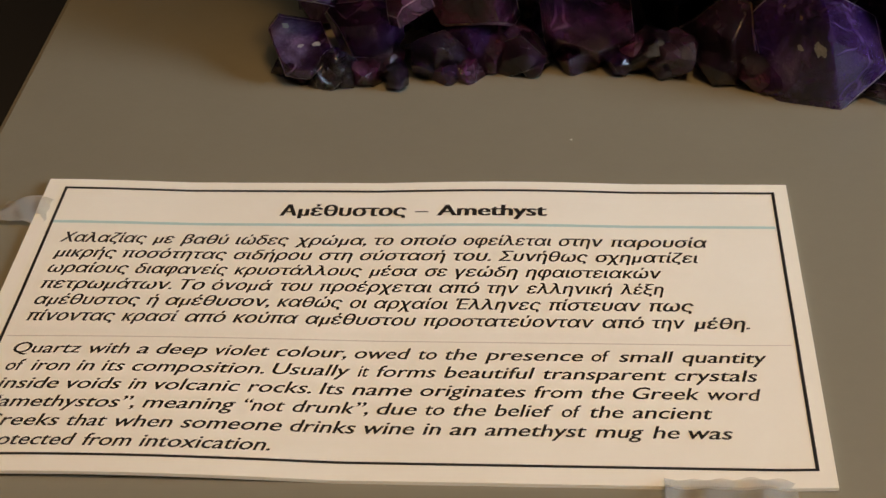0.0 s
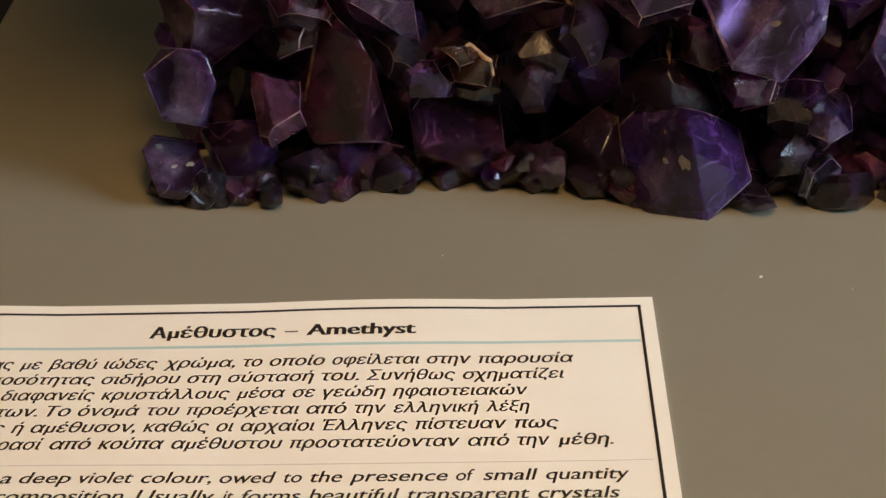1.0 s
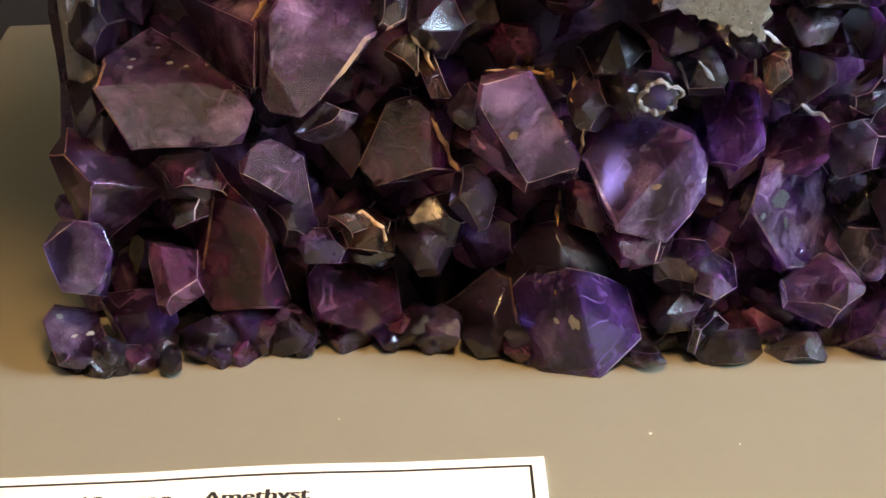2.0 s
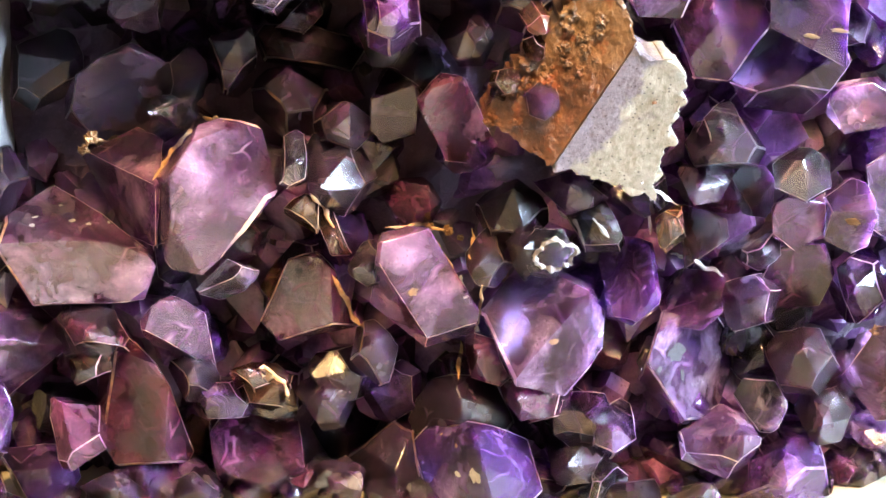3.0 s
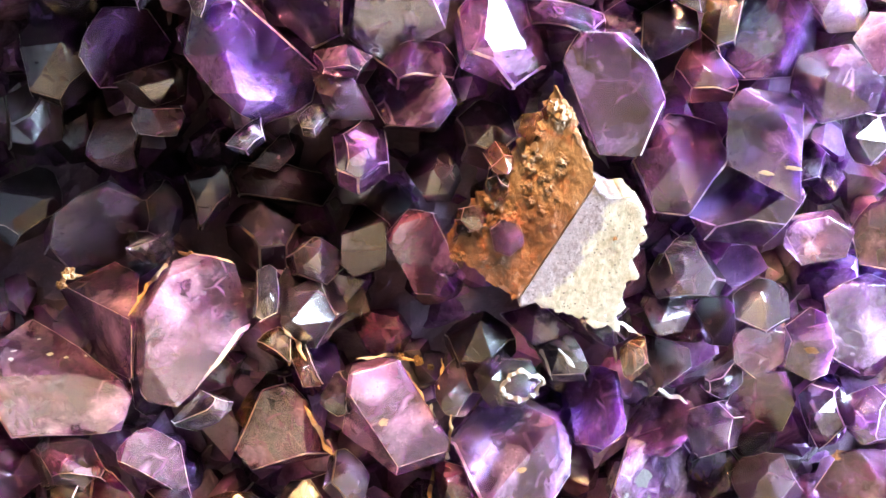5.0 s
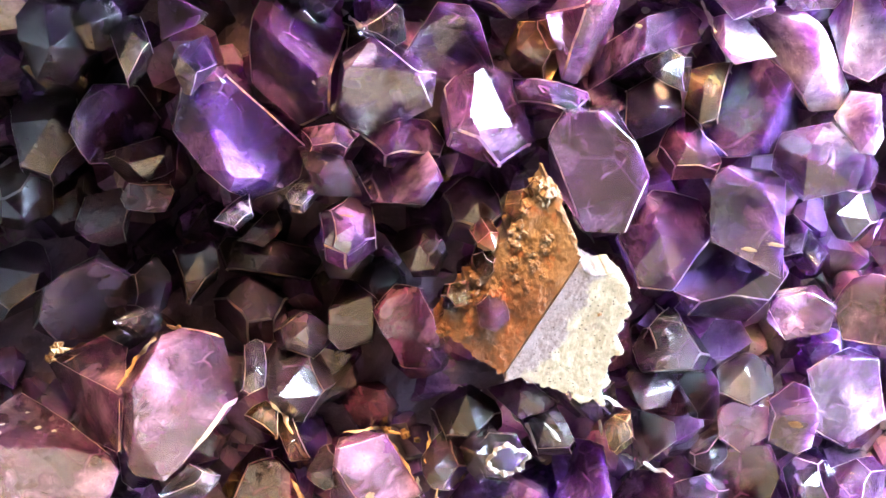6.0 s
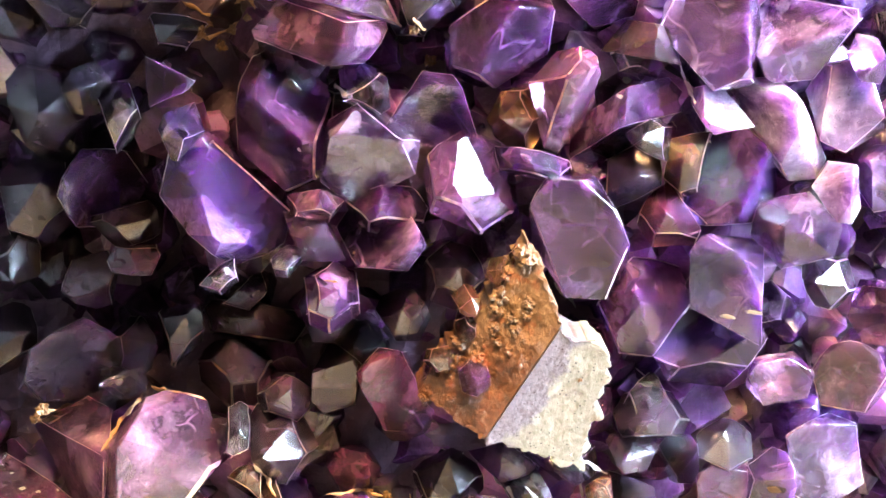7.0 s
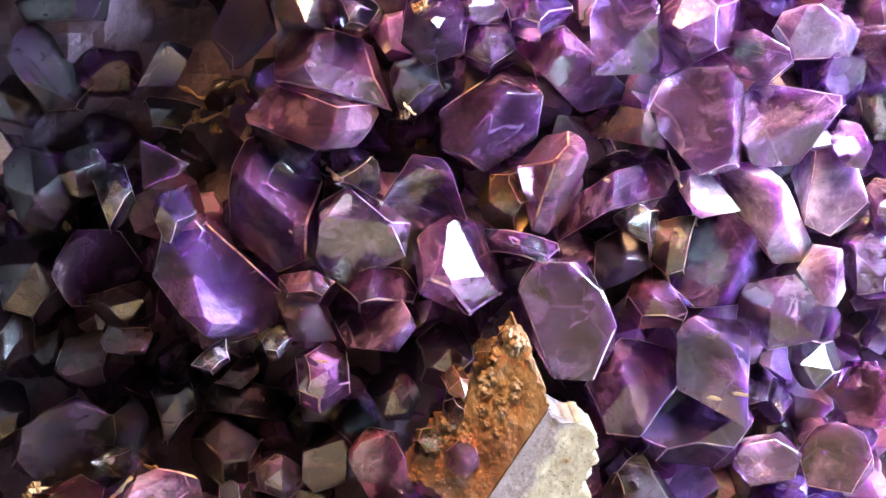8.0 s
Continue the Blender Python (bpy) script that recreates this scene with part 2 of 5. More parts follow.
def box(x0, y0, z0, x1, y1, z1, bevel=0.0, segments=2):
    bm = bmesh.new()
    bmesh.ops.create_cube(bm, size=1, matrix=Matrix.Translation(((x0 + x1) / 2, (y0 + y1) / 2, (z0 + z1) / 2)) @ Matrix.Diagonal((x1 - x0, y1 - y0, z1 - z0, 1)))
    if bevel:
        bmesh.ops.bevel(bm, geom=bm.edges[:], offset=bevel, segments=segments, affect="EDGES", profile=0.5)
    return bm


# ---- room and plinth ----
tagged(part("floor", box(-2.5, -2.5, -0.96, 2.5, 2.5, -0.90), DARK_CLOTH), "dark floor of the dim exhibition room", "floor", kind="structure")
tagged(part("ceiling", box(-2.5, -2.5, 1.90, 2.5, 2.5, 1.96), ROOM_WALL), "plain grey ceiling of the dim exhibition room", "ceiling", kind="structure")
for wall_name, ends in (("wall_north", (-2.5, 2.5, 2.5, 2.6)), ("wall_south", (-2.5, -2.6, 2.5, -2.5)), ("wall_west", (-2.6, -2.6, -2.5, 2.6)), ("wall_east", (2.5, -2.6, 2.6, 2.6))):
    x0, y0, x1, y1 = ends
    tagged(part(wall_name, box(x0, y0, -0.96, x1, y1, 1.96), ROOM_WALL), "plain grey wall of the dim exhibition room", "wall", kind="structure")

plinth = tagged(part("plinth", box(-0.40, -0.40, -0.90, 0.80, 0.60, -0.024, 0.004), DARK_CLOTH), "black cloth-covered plinth under the display board", "plinth")
board = tagged(part("display_board", box(-0.025, -0.20, -0.024, 0.55, 0.328, -0.0008, 0.0015), BOARD), "matt grey-beige painted board lying on the black plinth", "board")


# ---- label card ----
def sheet_height(x, y):
    """The label's paper lies in shallow waves, its lower edge a little lifted."""
    w = 0.0007 * math.sin(41 * x + 0.7) * (0.25 + max(0.0, (0.02 - y)) * 22) + 0.0006 * math.sin(64 * x + 2.2) * max(0.0, (y - 0.015) * 24)
    return max(w, -0.0001)


def draped(bm):
    for v in bm.verts:
        v.co.z += sheet_height(v.co.x, v.co.y)
    return bm


def grid_sheet(x0, y0, x1, y1, nx, ny, thick):
    bm = bmesh.new()
    rows = [[bm.verts.new((x0 + (x1 - x0) * i / nx, y0 + (y1 - y0) * j / ny, 0)) for i in range(nx + 1)] for j in range(ny + 1)]
    faces = [bm.faces.new((rows[j][i], rows[j][i + 1], rows[j + 1][i + 1], rows[j + 1][i])) for j in range(ny) for i in range(nx)]
    if thick:
        made = bmesh.ops.extrude_face_region(bm, geom=faces)
        for v in made["geom"]:
            if isinstance(v, bmesh.types.BMVert):
                v.co.z -= thick
        bmesh.ops.recalc_face_normals(bm, faces=bm.faces[:])
    return draped(bm)


card = tagged(part("label_card", grid_sheet(-0.0070, -0.0306, 0.1424, 0.0556, 74, 40, 0.0007), PAPER), "cream paper label with a black border, taped to the board", "label card")


def ruled(name, x0, y0, x1, y1, material, lift=0.00006):
    bm = grid_sheet(x0, y0, x1, y1, max(2, int((x1 - x0) / 0.002)), max(2, int((y1 - y0) / 0.002)), 0)
    for v in bm.verts:
        v.co.z += lift
    return part(name, bm, material, card)


ruled("border_line", -0.0032, 0.0521, 0.1398, 0.0528, INK)
ruled("border_line", -0.0032, -0.0268, 0.1398, -0.0262, INK)
ruled("border_line", -0.0032, -0.0268, -0.0026, 0.0528, INK)
ruled("border_line", 0.1392, -0.0268, 0.1398, 0.0528, INK)
ruled("teal_rule", -0.0026, 0.0403, 0.1390, 0.0411, TEAL)
ruled("fold_line", -0.0020, 0.0048, 0.1385, 0.0050, FAINT)


def filled_outlines(mesh, step, fat):
    """Thin strips that fill a text's outlines wherever they wind round a point."""
    links = {}
    for e in mesh.edges:
        links.setdefault(e.vertices[0], []).append(e.vertices[1])
        links.setdefault(e.vertices[1], []).append(e.vertices[0])
    edges, used = [], set()
    for start in sorted(links):
        if start in used:
            continue
        loop, at = [], start
        while at is not None:
            loop.append(mesh.vertices[at].co)
            used.add(at)
            at = next((o for o in sorted(links[at]) if o not in used), None)
        edges += [(p.x, p.y, q.x, q.y) for p, q in zip(loop, loop[1:] + loop[:1]) if p.y != q.y]
    low, high = min(min(e[1], e[3]) for e in edges), max(max(e[1], e[3]) for e in edges)
    rows = max(4, int((high - low) / step))
    points, faces = [], []
    for k in range(rows):
        y0, y1 = low + (high - low) * k / rows, low + (high - low) * (k + 1) / rows
        mid, hits = (y0 + y1) / 2, []
        for ax, ay, bx, by in edges:
            if (ay > mid) != (by > mid):
                slope = (bx - ax) / (by - ay)
                cut = ax + (mid - ay) * slope
                lean = max(-1.5, min(1.5, slope)) * (y1 - y0) / 2
                hits.append((cut, lean, 1 if by > ay else -1))
        hits.sort()
        wind, left = 0, None
        for cut, lean, way in hits:
            if wind == 0:
                left = (cut, lean)
            wind += way
            if wind == 0:
                n = len(points)
                points += [(left[0] - left[1] - fat, y0, 0), (cut - lean + fat, y0, 0), (cut + lean + fat, y1, 0), (left[0] + left[1] - fat, y1, 0)]
                faces.append((n, n + 1, n + 2, n + 3))
    return points, faces


# the printed typeface's widths, in ems
WIDTHS = dict(zip("abcdefghijklmnopqrstuvwxyz", (.556, .556, .5, .556, .556, .278, .556, .556, .222, .222, .5, .222, .833, .556, .556, .556, .556, .333, .5, .278, .556, .5, .722, .5, .5, .5)))
WIDTHS.update(zip("αβγδεζηθικλμνξοπρστυφχωςάέήίόύώ", (.578, .575, .5, .557, .446, .441, .556, .556, .222, .5, .5, .576, .5, .448, .556, .69, .569, .617, .395, .547, .648, .525, .781, .482, .578, .446, .556, .222, .556, .547, .781)))
WIDTHS.update({" ": .278, ",": .278, ".": .278, "–": .556, "“": .333, "”": .333, "Q": .778, "G": .778, "I": .278, "U": .722, "A": .722, "Α": .722, "Χ": .667, "Σ": .618, "Τ": .611, "Έ": .78})


def text_line(name, words, x0, y0, x1, size, shear=0.0, fat=0.0):
    """One printed line from x0 to x1 on the baseline y0, word by word."""
    em = (x1 - x0) / sum(WIDTHS[c] for c in words)
    points, faces, pen = [], [], x0
    for word in words.split(" "):
        curve = bpy.data.curves.new(name, "FONT")
        curve.body, curve.size, curve.shear, curve.resolution_u, curve.fill_mode = word, size, shear, 3, "NONE"
        holder = new(name, curve)
        bpy.context.view_layer.update()
        mesh = bpy.data.meshes.new_from_object(holder.evaluated_get(bpy.context.evaluated_depsgraph_get()))
        bpy.data.objects.remove(holder)
        verts, quads = filled_outlines(mesh, 0.00011, fat)
        low, high = min(v[0] for v in verts), max(v[0] for v in verts)
        wide = em * sum(WIDTHS[c] for c in word)
        n = len(points)
        points += [(pen + 0.04 * em + (v[0] - low) / (high - low) * (wide - 0.06 * em), y0 + v[1], 0.00008) for v in verts]
        faces += [[n + i for i in q] for q in quads]
        pen += wide + em * WIDTHS[" "]
    mesh = bpy.data.meshes.new(name)
    mesh.from_pydata(points, [], faces)
    bm = bmesh.new()
    bm.from_mesh(mesh)
    return part(name, draped(bm), INK, card)


EM, SLANT = 0.00423, 0.21
text_line("title_text", "Αμέθυστος – Amethyst", 0.0420, 0.0438, 0.0952, 0.0053, 0.0, 0.00019)
GREEK = ("Χαλαζίας με βαθύ ιώδες χρώμα, το οποίο οφείλεται στην παρουσία", "μικρής ποσότητας σιδήρου στη σύστασή του. Συνήθως σχηματίζει",
         "ωραίους διαφανείς κρυστάλλους μέσα σε γεώδη ηφαιστειακών", "πετρωμάτων. Το όνομά του προέρχεται από την ελληνική λέξη",
         "αμέθυστος ή αμέθυσον, καθώς οι αρχαίοι Έλληνες πίστευαν πως", "πίνοντας κρασί από κούπα αμέθυστου προστατεύονταν από την μέθη.")
ENGLISH = ("Quartz with a deep violet colour, owed to the presence of small quantity", "of iron in its composition. Usually it forms beautiful transparent crystals",
           "inside voids in volcanic rocks. Its name originates from the Greek word", "“amethystos”, meaning “not drunk”, due to the belief of the ancient",
           "Greeks that when someone drinks wine in an amethyst mug he was", "protected from intoxication.")
for row, (words, end) in enumerate(zip(GREEK, (0.1258, 0.1237, 0.1168, 0.1170, 0.1222, 0.1318))):
    text_line("greek_text", words, 0.0002, 0.0340 - 0.00492 * row, end, EM * 1.04, SLANT, 0.00009)
for row, (words, end) in enumerate(zip(ENGLISH, (0.1340, 0.1320, 0.1322, 0.1238, 0.1268, 0.0508))):
    text_line("english_text", words, 0.0002, -0.00487 * row, end, EM * 1.04, SLANT, 0.00005)


def tape(x0, y0, x1, y1, seed):
    """A crumpled strip of clear tape."""
    bm = bmesh.new()
    nx, ny = 26, 10
    rows = [[bm.verts.new((x0 + (x1 - x0) * i / nx, y0 + (y1 - y0) * j / ny, 0)) for i in range(nx + 1)] for j in range(ny + 1)]
    for j in range(ny):
        for i in range(nx):
            bm.faces.new((rows[j][i], rows[j][i + 1], rows[j + 1][i + 1], rows[j + 1][i]))
    for v in bm.verts:
        k = noise.noise(Vector((v.co.x * 260, v.co.y * 170, seed)))
        v.co.x += 0.0006 * noise.noise(Vector((v.co.y * 700, seed, 3)))
        v.co.z = max(-0.0004, sheet_height(v.co.x, v.co.y) + 0.0007 + 0.0022 * k)
    return bm


n = Nodes("clear_tape")
n.set(Base_Color=(0.86, 0.84, 0.80, 1), Roughness=0.16, Transmission_Weight=0.8, IOR=1.2)
CLEAR_TAPE = n.mat
tape_a = tagged(part("tape_strip", tape(-0.0140, 0.0400, -0.0040, 0.0478, 1.0), CLEAR_TAPE), "crumpled clear tape holding the label to the board", "tape", "tape strips")
tape_b = tagged(part("tape_strip", tape(0.1150, -0.0385, 0.1360, -0.0295, 5.0), CLEAR_TAPE), "crumpled clear tape holding the label to the board", "tape", "tape strips")


# ---- amethyst cluster ----
cluster = tagged(new("amethyst_cluster"), "large violet amethyst cluster of pointed quartz crystals standing on the board", "amethyst")
SLOPE = radians(38.2)


def quartz(axis, turn, sides, caps, length, face=None):
    """A quartz crystal with its nominal tip at the origin: six prism faces at their own distances from the axis,
    six cap faces set back from the tip by caps, a flat foot and, where given, one more face."""
    axis = np.array(axis) / np.linalg.norm(axis)
    across = np.cross((0, 0, 1), axis)
    across /= np.linalg.norm(across)
    over = np.cross(axis, across)
    normals, reach = [], []
    for i in range(6):
        a = radians(turn + 60 * i)
        out = math.cos(a) * across + math.sin(a) * over
        normals += [out, math.cos(SLOPE) * out + math.sin(SLOPE) * axis]
        reach += [sides[i], -caps[i]]
    normals.append(-axis)
    reach.append(length)
    if face:
        normals.append(np.array(face[:3]))
        reach.append(-face[3] / 1000)
    normals, reach = np.array(normals), np.array(reach)
    bm = bmesh.new()
    found, on = [], []
    for i in range(len(reach)):
        for j in range(i):
            for k in range(j):
                m = normals[[i, j, k]]
                if abs(np.linalg.det(m)) < 1e-3:
                    continue
                p = np.linalg.solve(m, reach[[i, j, k]])
                if (normals @ p <= reach + 1e-7).all() and all(np.linalg.norm(p - q) > 1e-5 for q in found):
                    found.append(p)
                    on.append(np.abs(normals @ p - reach) < 2e-6)
    corners = [bm.verts.new(p) for p in found]
    for i in range(len(reach)):
        ring = [c for c in range(len(found)) if on[c][i]]
        if len(ring) < 3:
            continue
        mid = np.mean([found[c] for c in ring], axis=0)
        u = found[ring[0]] - mid
        u /= np.linalg.norm(u)
        v = np.cross(normals[i], u)
        ring.sort(key=lambda c: math.atan2((found[c] - mid) @ v, (found[c] - mid) @ u))
        try:
            bm.faces.new([corners[c] for c in ring])
        except ValueError:
            pass
    return bm


def softened(bm, axis, offset):
    """Worn edges: those round the shoulders carry the stained film and painted glow, those of the cap stay clean."""
    axis = Vector(axis).normalized()
    def capped(e):
        return all(f.normal.dot(axis) > 0.4 for f in e.link_faces)
    bm.normal_update()
    caps = [e for e in bm.edges if capped(e) and e.calc_length() > 3 * offset]
    rest = [e for e in bm.edges if not capped(e) and e.calc_length() > 3 * offset]
    made = bmesh.ops.bevel(bm, geom=rest, offset=offset, segments=1, affect="EDGES", clamp_overlap=True)
    for f in made["faces"]:
        f.material_index = 1
    caps = [e for e in caps if e.is_valid]
    bmesh.ops.bevel(bm, geom=caps, offset=offset * 0.4, segments=1, affect="EDGES", clamp_overlap=True)
    return bm


def weathered(bm, seed, amount):
    """Facets and edges that are not quite straight, as growth and wear leave them."""
    bmesh.ops.triangulate(bm, faces=[f for f in bm.faces if f.material_index == 0 and len(f.verts) > 4])
    for limit in (0.0036, 0.0020):
        long_edges = [e for e in bm.edges if e.calc_length() > limit]
        bmesh.ops.subdivide_edges(bm, edges=long_edges, cuts=1, use_grid_fill=True)
    shift = Vector((seed, 2.3 * seed, 0.7 * seed))
    for v in bm.verts:
        v.co += amount * noise.noise_vector(v.co * 170 + shift) + 0.35 * amount * noise.noise_vector(v.co * 620 + shift)
    return bm


def crystal(tip, axis, turn, sides, caps, look_name, parent=None, face=None, length=None, film=True):
    """One crystal; lengths in millimetres."""
    mean = sum(sides) / 6000
    bm = quartz(axis, turn, [s / 1000 for s in sides], [c / 1000 for c in caps], length / 1000 if length else max(0.008, 2.0 * mean + 0.004), face)
    softened(bm, axis, min(0.0009 if look_name in ("rose", "rosedeep") else 0.00042, mean * 0.05))
    if mean > 0.0030:
        weathered(bm, tip[0], 0.00026)
    ob = part("crystal", bm, LOOKS[look_name], parent or cluster)
    ob.data.materials.append(EDGES[look_name] if film else LOOKS[look_name])
    ob.data.shade_smooth()
    ob.data.set_sharp_from_angle(angle=radians(22))
    ob.location = [c / 1000 for c in tip]
    return ob


def recess(x, z):
    """How far back the floor of crystals lies at x, z."""
    hollow = 0.026 * math.exp(-(((x - 0.080) / 0.035) ** 2 + ((z - 0.125) / 0.035) ** 2)) + 0.014 * math.exp(-(((x - 0.125) / 0.02) ** 2 + ((z - 0.035) / 0.02) ** 2))
    left = max(0.0, 0.075 - x) * 0.35
    return 0.100 + hollow + left + 0.006 * noise.noise(Vector((x * 40, z * 40, 0)))


def matrix_rock():
    """The dark rock that the crystals grow from: a bumpy upright slab with a thick back."""
    bm = bmesh.new()
    nx, nz = 110, 100
    def at(i, j):
        x, z = 0.034 + 0.290 * i / nx, -0.0008 + 0.245 * j / nz
        x += (0.020 * (j / nz) ** 1.5 * (1 - i / nx))
        return Vector((x, recess(x, z) + 0.019 + 0.003 * noise.noise(Vector((x * 160, z * 160, 3))), z))
    rows = [[bm.verts.new(at(i, j)) for i in range(nx + 1)] for j in range(nz + 1)]
    faces = [bm.faces.new((rows[j][i], rows[j][i + 1], rows[j + 1][i + 1], rows[j + 1][i])) for j in range(nz) for i in range(nx)]
    made = bmesh.ops.extrude_face_region(bm, geom=faces)
    for v in made["geom"]:
        if isinstance(v, bmesh.types.BMVert):
            v.co.y = 0.178 - 0.02 * (v.co.z / 0.24) ** 2
    bmesh.ops.recalc_face_normals(bm, faces=bm.faces[:])
    return bm


part("matrix_rock", matrix_rock(), MATRIX, cluster, "dark brown matrix rock behind the crystals")

# the large crystals
crystal((92.1, 83.0, 90.1), (-0.34, -0.77, 0.54), 27, (12.1, 14.3, 10.6, 16.4, 20.2, 10.4), (5.9, 1.7, 2.3, 1.2, 0.2, 2.5), "rose", face=(0.210, -0.974, -0.086, 6.4), length=24.7)
crystal((83.7, 90.0, 84.0), (0.13, -0.86, 0.49), 51, (13.1, 13.7, 12.3, 7.5, 11.7, 5.0), (1.7, 4.6, 0.1, 0.6, 1.5, 0.5), "rose", face=(-0.774, -0.622, -0.119, 5.1), length=27.8)
crystal((85.2, 90.0, 62.7), (0.69, -0.70, 0.18), 20, (7.5, 18.4, 18.3, 12.1, 8.1, 15.9), (0.1, 2.6, 4.1, 9.4, 3.1, 0.3), "rose", face=(0.087, -0.378, 0.922, 0.7), length=31.5)
crystal((120.7, 92.0, 61.3), (0.23, -0.78, 0.58), 30, (4.3, 6.1, 7.0, 18.6, 9.4, 13.7), (1.3, 0.4, 1.8, 6.2, 0.2, 2.4), "rosedeep", length=24.6)
crystal((138.9, 87.0, 75.1), (0.07, -0.64, 0.77), 42, (4.6, 5.1, 5.5, 7.4, 15.6, 18.2), (2.0, 5.3, 0.6, 1.6, 5.2, 2.2), "rose", length=33.5)
crystal((175.2, 86.0, 57.9), (0.32, -0.62, 0.71), 2, (8.0, 15.1, 22.0, 12.9, 15.5, 12.4), (0.2, 1.5, 3.7, 3.1, 2.0, 0.6), "pale", length=22.9)
crystal((194.8, 85.0, 44.3), (-0.07, -0.79, 0.61), 41, (15.3, 10.1, 5.1, 6.8, 13.7, 14.6), (0.9, 1.3, 0.7, 0.0, 2.5, 8.1), "pale", length=31.4)
crystal((217.7, 88.0, 73.5), (-0.25, -0.73, 0.64), 8, (6.9, 10.9, 3.3, 4.0, 5.0, 7.1), (0.0, 0.6, 0.1, 0.1, 0.1, 4.4), "rose", length=13.7)
crystal((233.6, 85.0, 73.1), (0.10, -0.91, 0.41), 59, (6.5, 5.7, 5.5, 8.3, 8.1, 3.1), (0.1, 2.2, 0.0, 2.2, 0.0, 0.0), "pale", length=13.4)
crystal((238.8, 90.0, 79.5), (-0.29, -0.77, 0.57), 12, (10.7, 10.4, 5.3, 4.9, 9.4, 10.8), (0.0, 0.4, 0.0, 0.2, 0.9, 7.7), "pale", length=25.5)
crystal((249.0, 86.0, 39.5), (0.09, -0.83, 0.55), 30, (13.6, 6.9, 8.2, 11.2, 13.4, 6.5), (4.1, 0.2, 1.2, 6.2, 1.8, 0.2), "rose", length=23.5)
crystal((86.6, 90.0, 54.6), (-0.00, -0.78, 0.63), 6, (8.0, 5.2, 3.6, 5.7, 4.0, 12.2), (1.2, 0.6, 0.0, 0.5, 1.0, 5.1), "rose", length=23.3)
crystal((81.0, 90.0, 37.3), (0.28, -0.81, 0.52), 20, (6.5, 11.4, 8.4, 17.5, 15.9, 19.8), (0.4, 1.3, 0.5, 9.9, 0.2, 0.5), "rosedeep", face=(-0.875, -0.442, 0.197, 0.1), length=28.9)
crystal((62.4, 93.0, 47.2), (0.59, -0.73, 0.34), 7, (9.8, 13.4, 13.7, 8.2, 12.5, 8.0), (0.3, 6.0, 0.0, 0.1, 5.6, 0.0), "rose", length=25.6)
crystal((51.6, 90.0, 34.0), (0.61, -0.71, 0.35), 4, (4.0, 5.8, 5.8, 6.0, 9.9, 13.7), (0.5, 0.0, 1.1, 5.8, 0.2, 0.1), "pale", length=17.4)
crystal((41.3, 89.0, 9.0), (0.20, -0.91, 0.36), 15, (7.3, 7.5, 8.7, 4.5, 4.7, 4.9), (1.1, 4.6, 1.4, 0.7, 1.0, 0.0), "pale", length=20.5)
crystal((151.2, 80.0, 22.7), (-0.07, -0.80, 0.60), 16, (12.1, 7.7, 14.0, 13.1, 15.4, 14.8), (1.9, 0.4, 1.2, 3.8, 0.8, 0.2), "vivid", length=26.9)
crystal((102.5, 90.0, 13.4), (0.02, -0.99, 0.13), 8, (10.5, 7.0, 10.1, 9.3, 15.1, 10.7), (0.6, 8.8, 1.9, 0.2, 1.6, 0.1), "rosedeep", length=23.0)
crystal((133.1, 88.0, 11.0), (-0.12, -0.93, 0.34), 10, (5.0, 10.1, 9.5, 14.8, 13.2, 24.7), (3.2, 0.0, 2.3, 4.0, 0.1, 3.2), "smoky_shaded", length=22.3)
crystal((134.9, 87.0, 183.7), (-0.27, -0.91, 0.32), 21, (9.5, 8.7, 13.8, 9.8, 4.2, 17.4), (3.3, 1.1, 2.6, 0.2, 3.0, 4.0), "deep", length=26.4)
crystal((139.2, 84.0, 168.3), (0.12, -0.99, -0.04), 17, (12.9, 5.3, 14.9, 13.5, 3.8, 9.5), (0.7, 0.2, 3.7, 1.3, 0.2, 1.3), "rose", length=20.3)
crystal((127.0, 86.0, 157.4), (-0.15, -0.94, 0.29), 50, (11.6, 15.1, 11.3, 14.4, 14.0, 7.2), (7.5, 1.6, 0.0, 4.6, 0.8, 0.8), "deep", length=24.6)
crystal((116.3, 84.0, 132.7), (0.08, -1.00, -0.02), 44, (8.8, 14.2, 13.5, 7.4, 12.3, 14.8), (5.1, 0.1, 1.1, 0.3, 0.5, 1.1), "vivid", length=24.1)
crystal((135.2, 84.0, 151.2), (-0.55, -0.80, 0.23), 60, (6.8, 6.7, 11.7, 12.7, 22.5, 11.1), (2.6, 2.9, 2.8, 0.3, 4.6, 0.0), "pale", length=20.7)
crystal((160.9, 88.0, 159.0), (0.03, -0.93, 0.37), 23, (4.5, 5.9, 6.7, 10.1, 9.0, 13.6), (0.2, 1.2, 0.0, 0.1, 4.9, 1.6), "deep", length=18.9)
crystal((167.3, 84.0, 150.1), (0.09, -0.71, 0.69), 0, (14.3, 17.2, 8.4, 8.3, 8.7, 10.3), (4.8, 1.2, 0.1, 1.6, 0.5, 3.1), "deep", face=(0.498, -0.793, 0.350, 8.0), length=20.0)
crystal((176.2, 87.0, 174.0), (0.08, -0.94, 0.32), 60, (24.4, 7.5, 13.0, 11.6, 13.1, 9.1), (1.3, 1.5, 2.7, 0.0, 5.2, 0.0), "deep", length=19.5)
crystal((190.8, 84.0, 162.0), (0.41, -0.87, 0.26), 6, (6.6, 8.2, 3.6, 4.2, 18.1, 13.6), (0.1, 0.1, 0.1, 0.0, 2.1, 2.9), "rose", length=19.6)
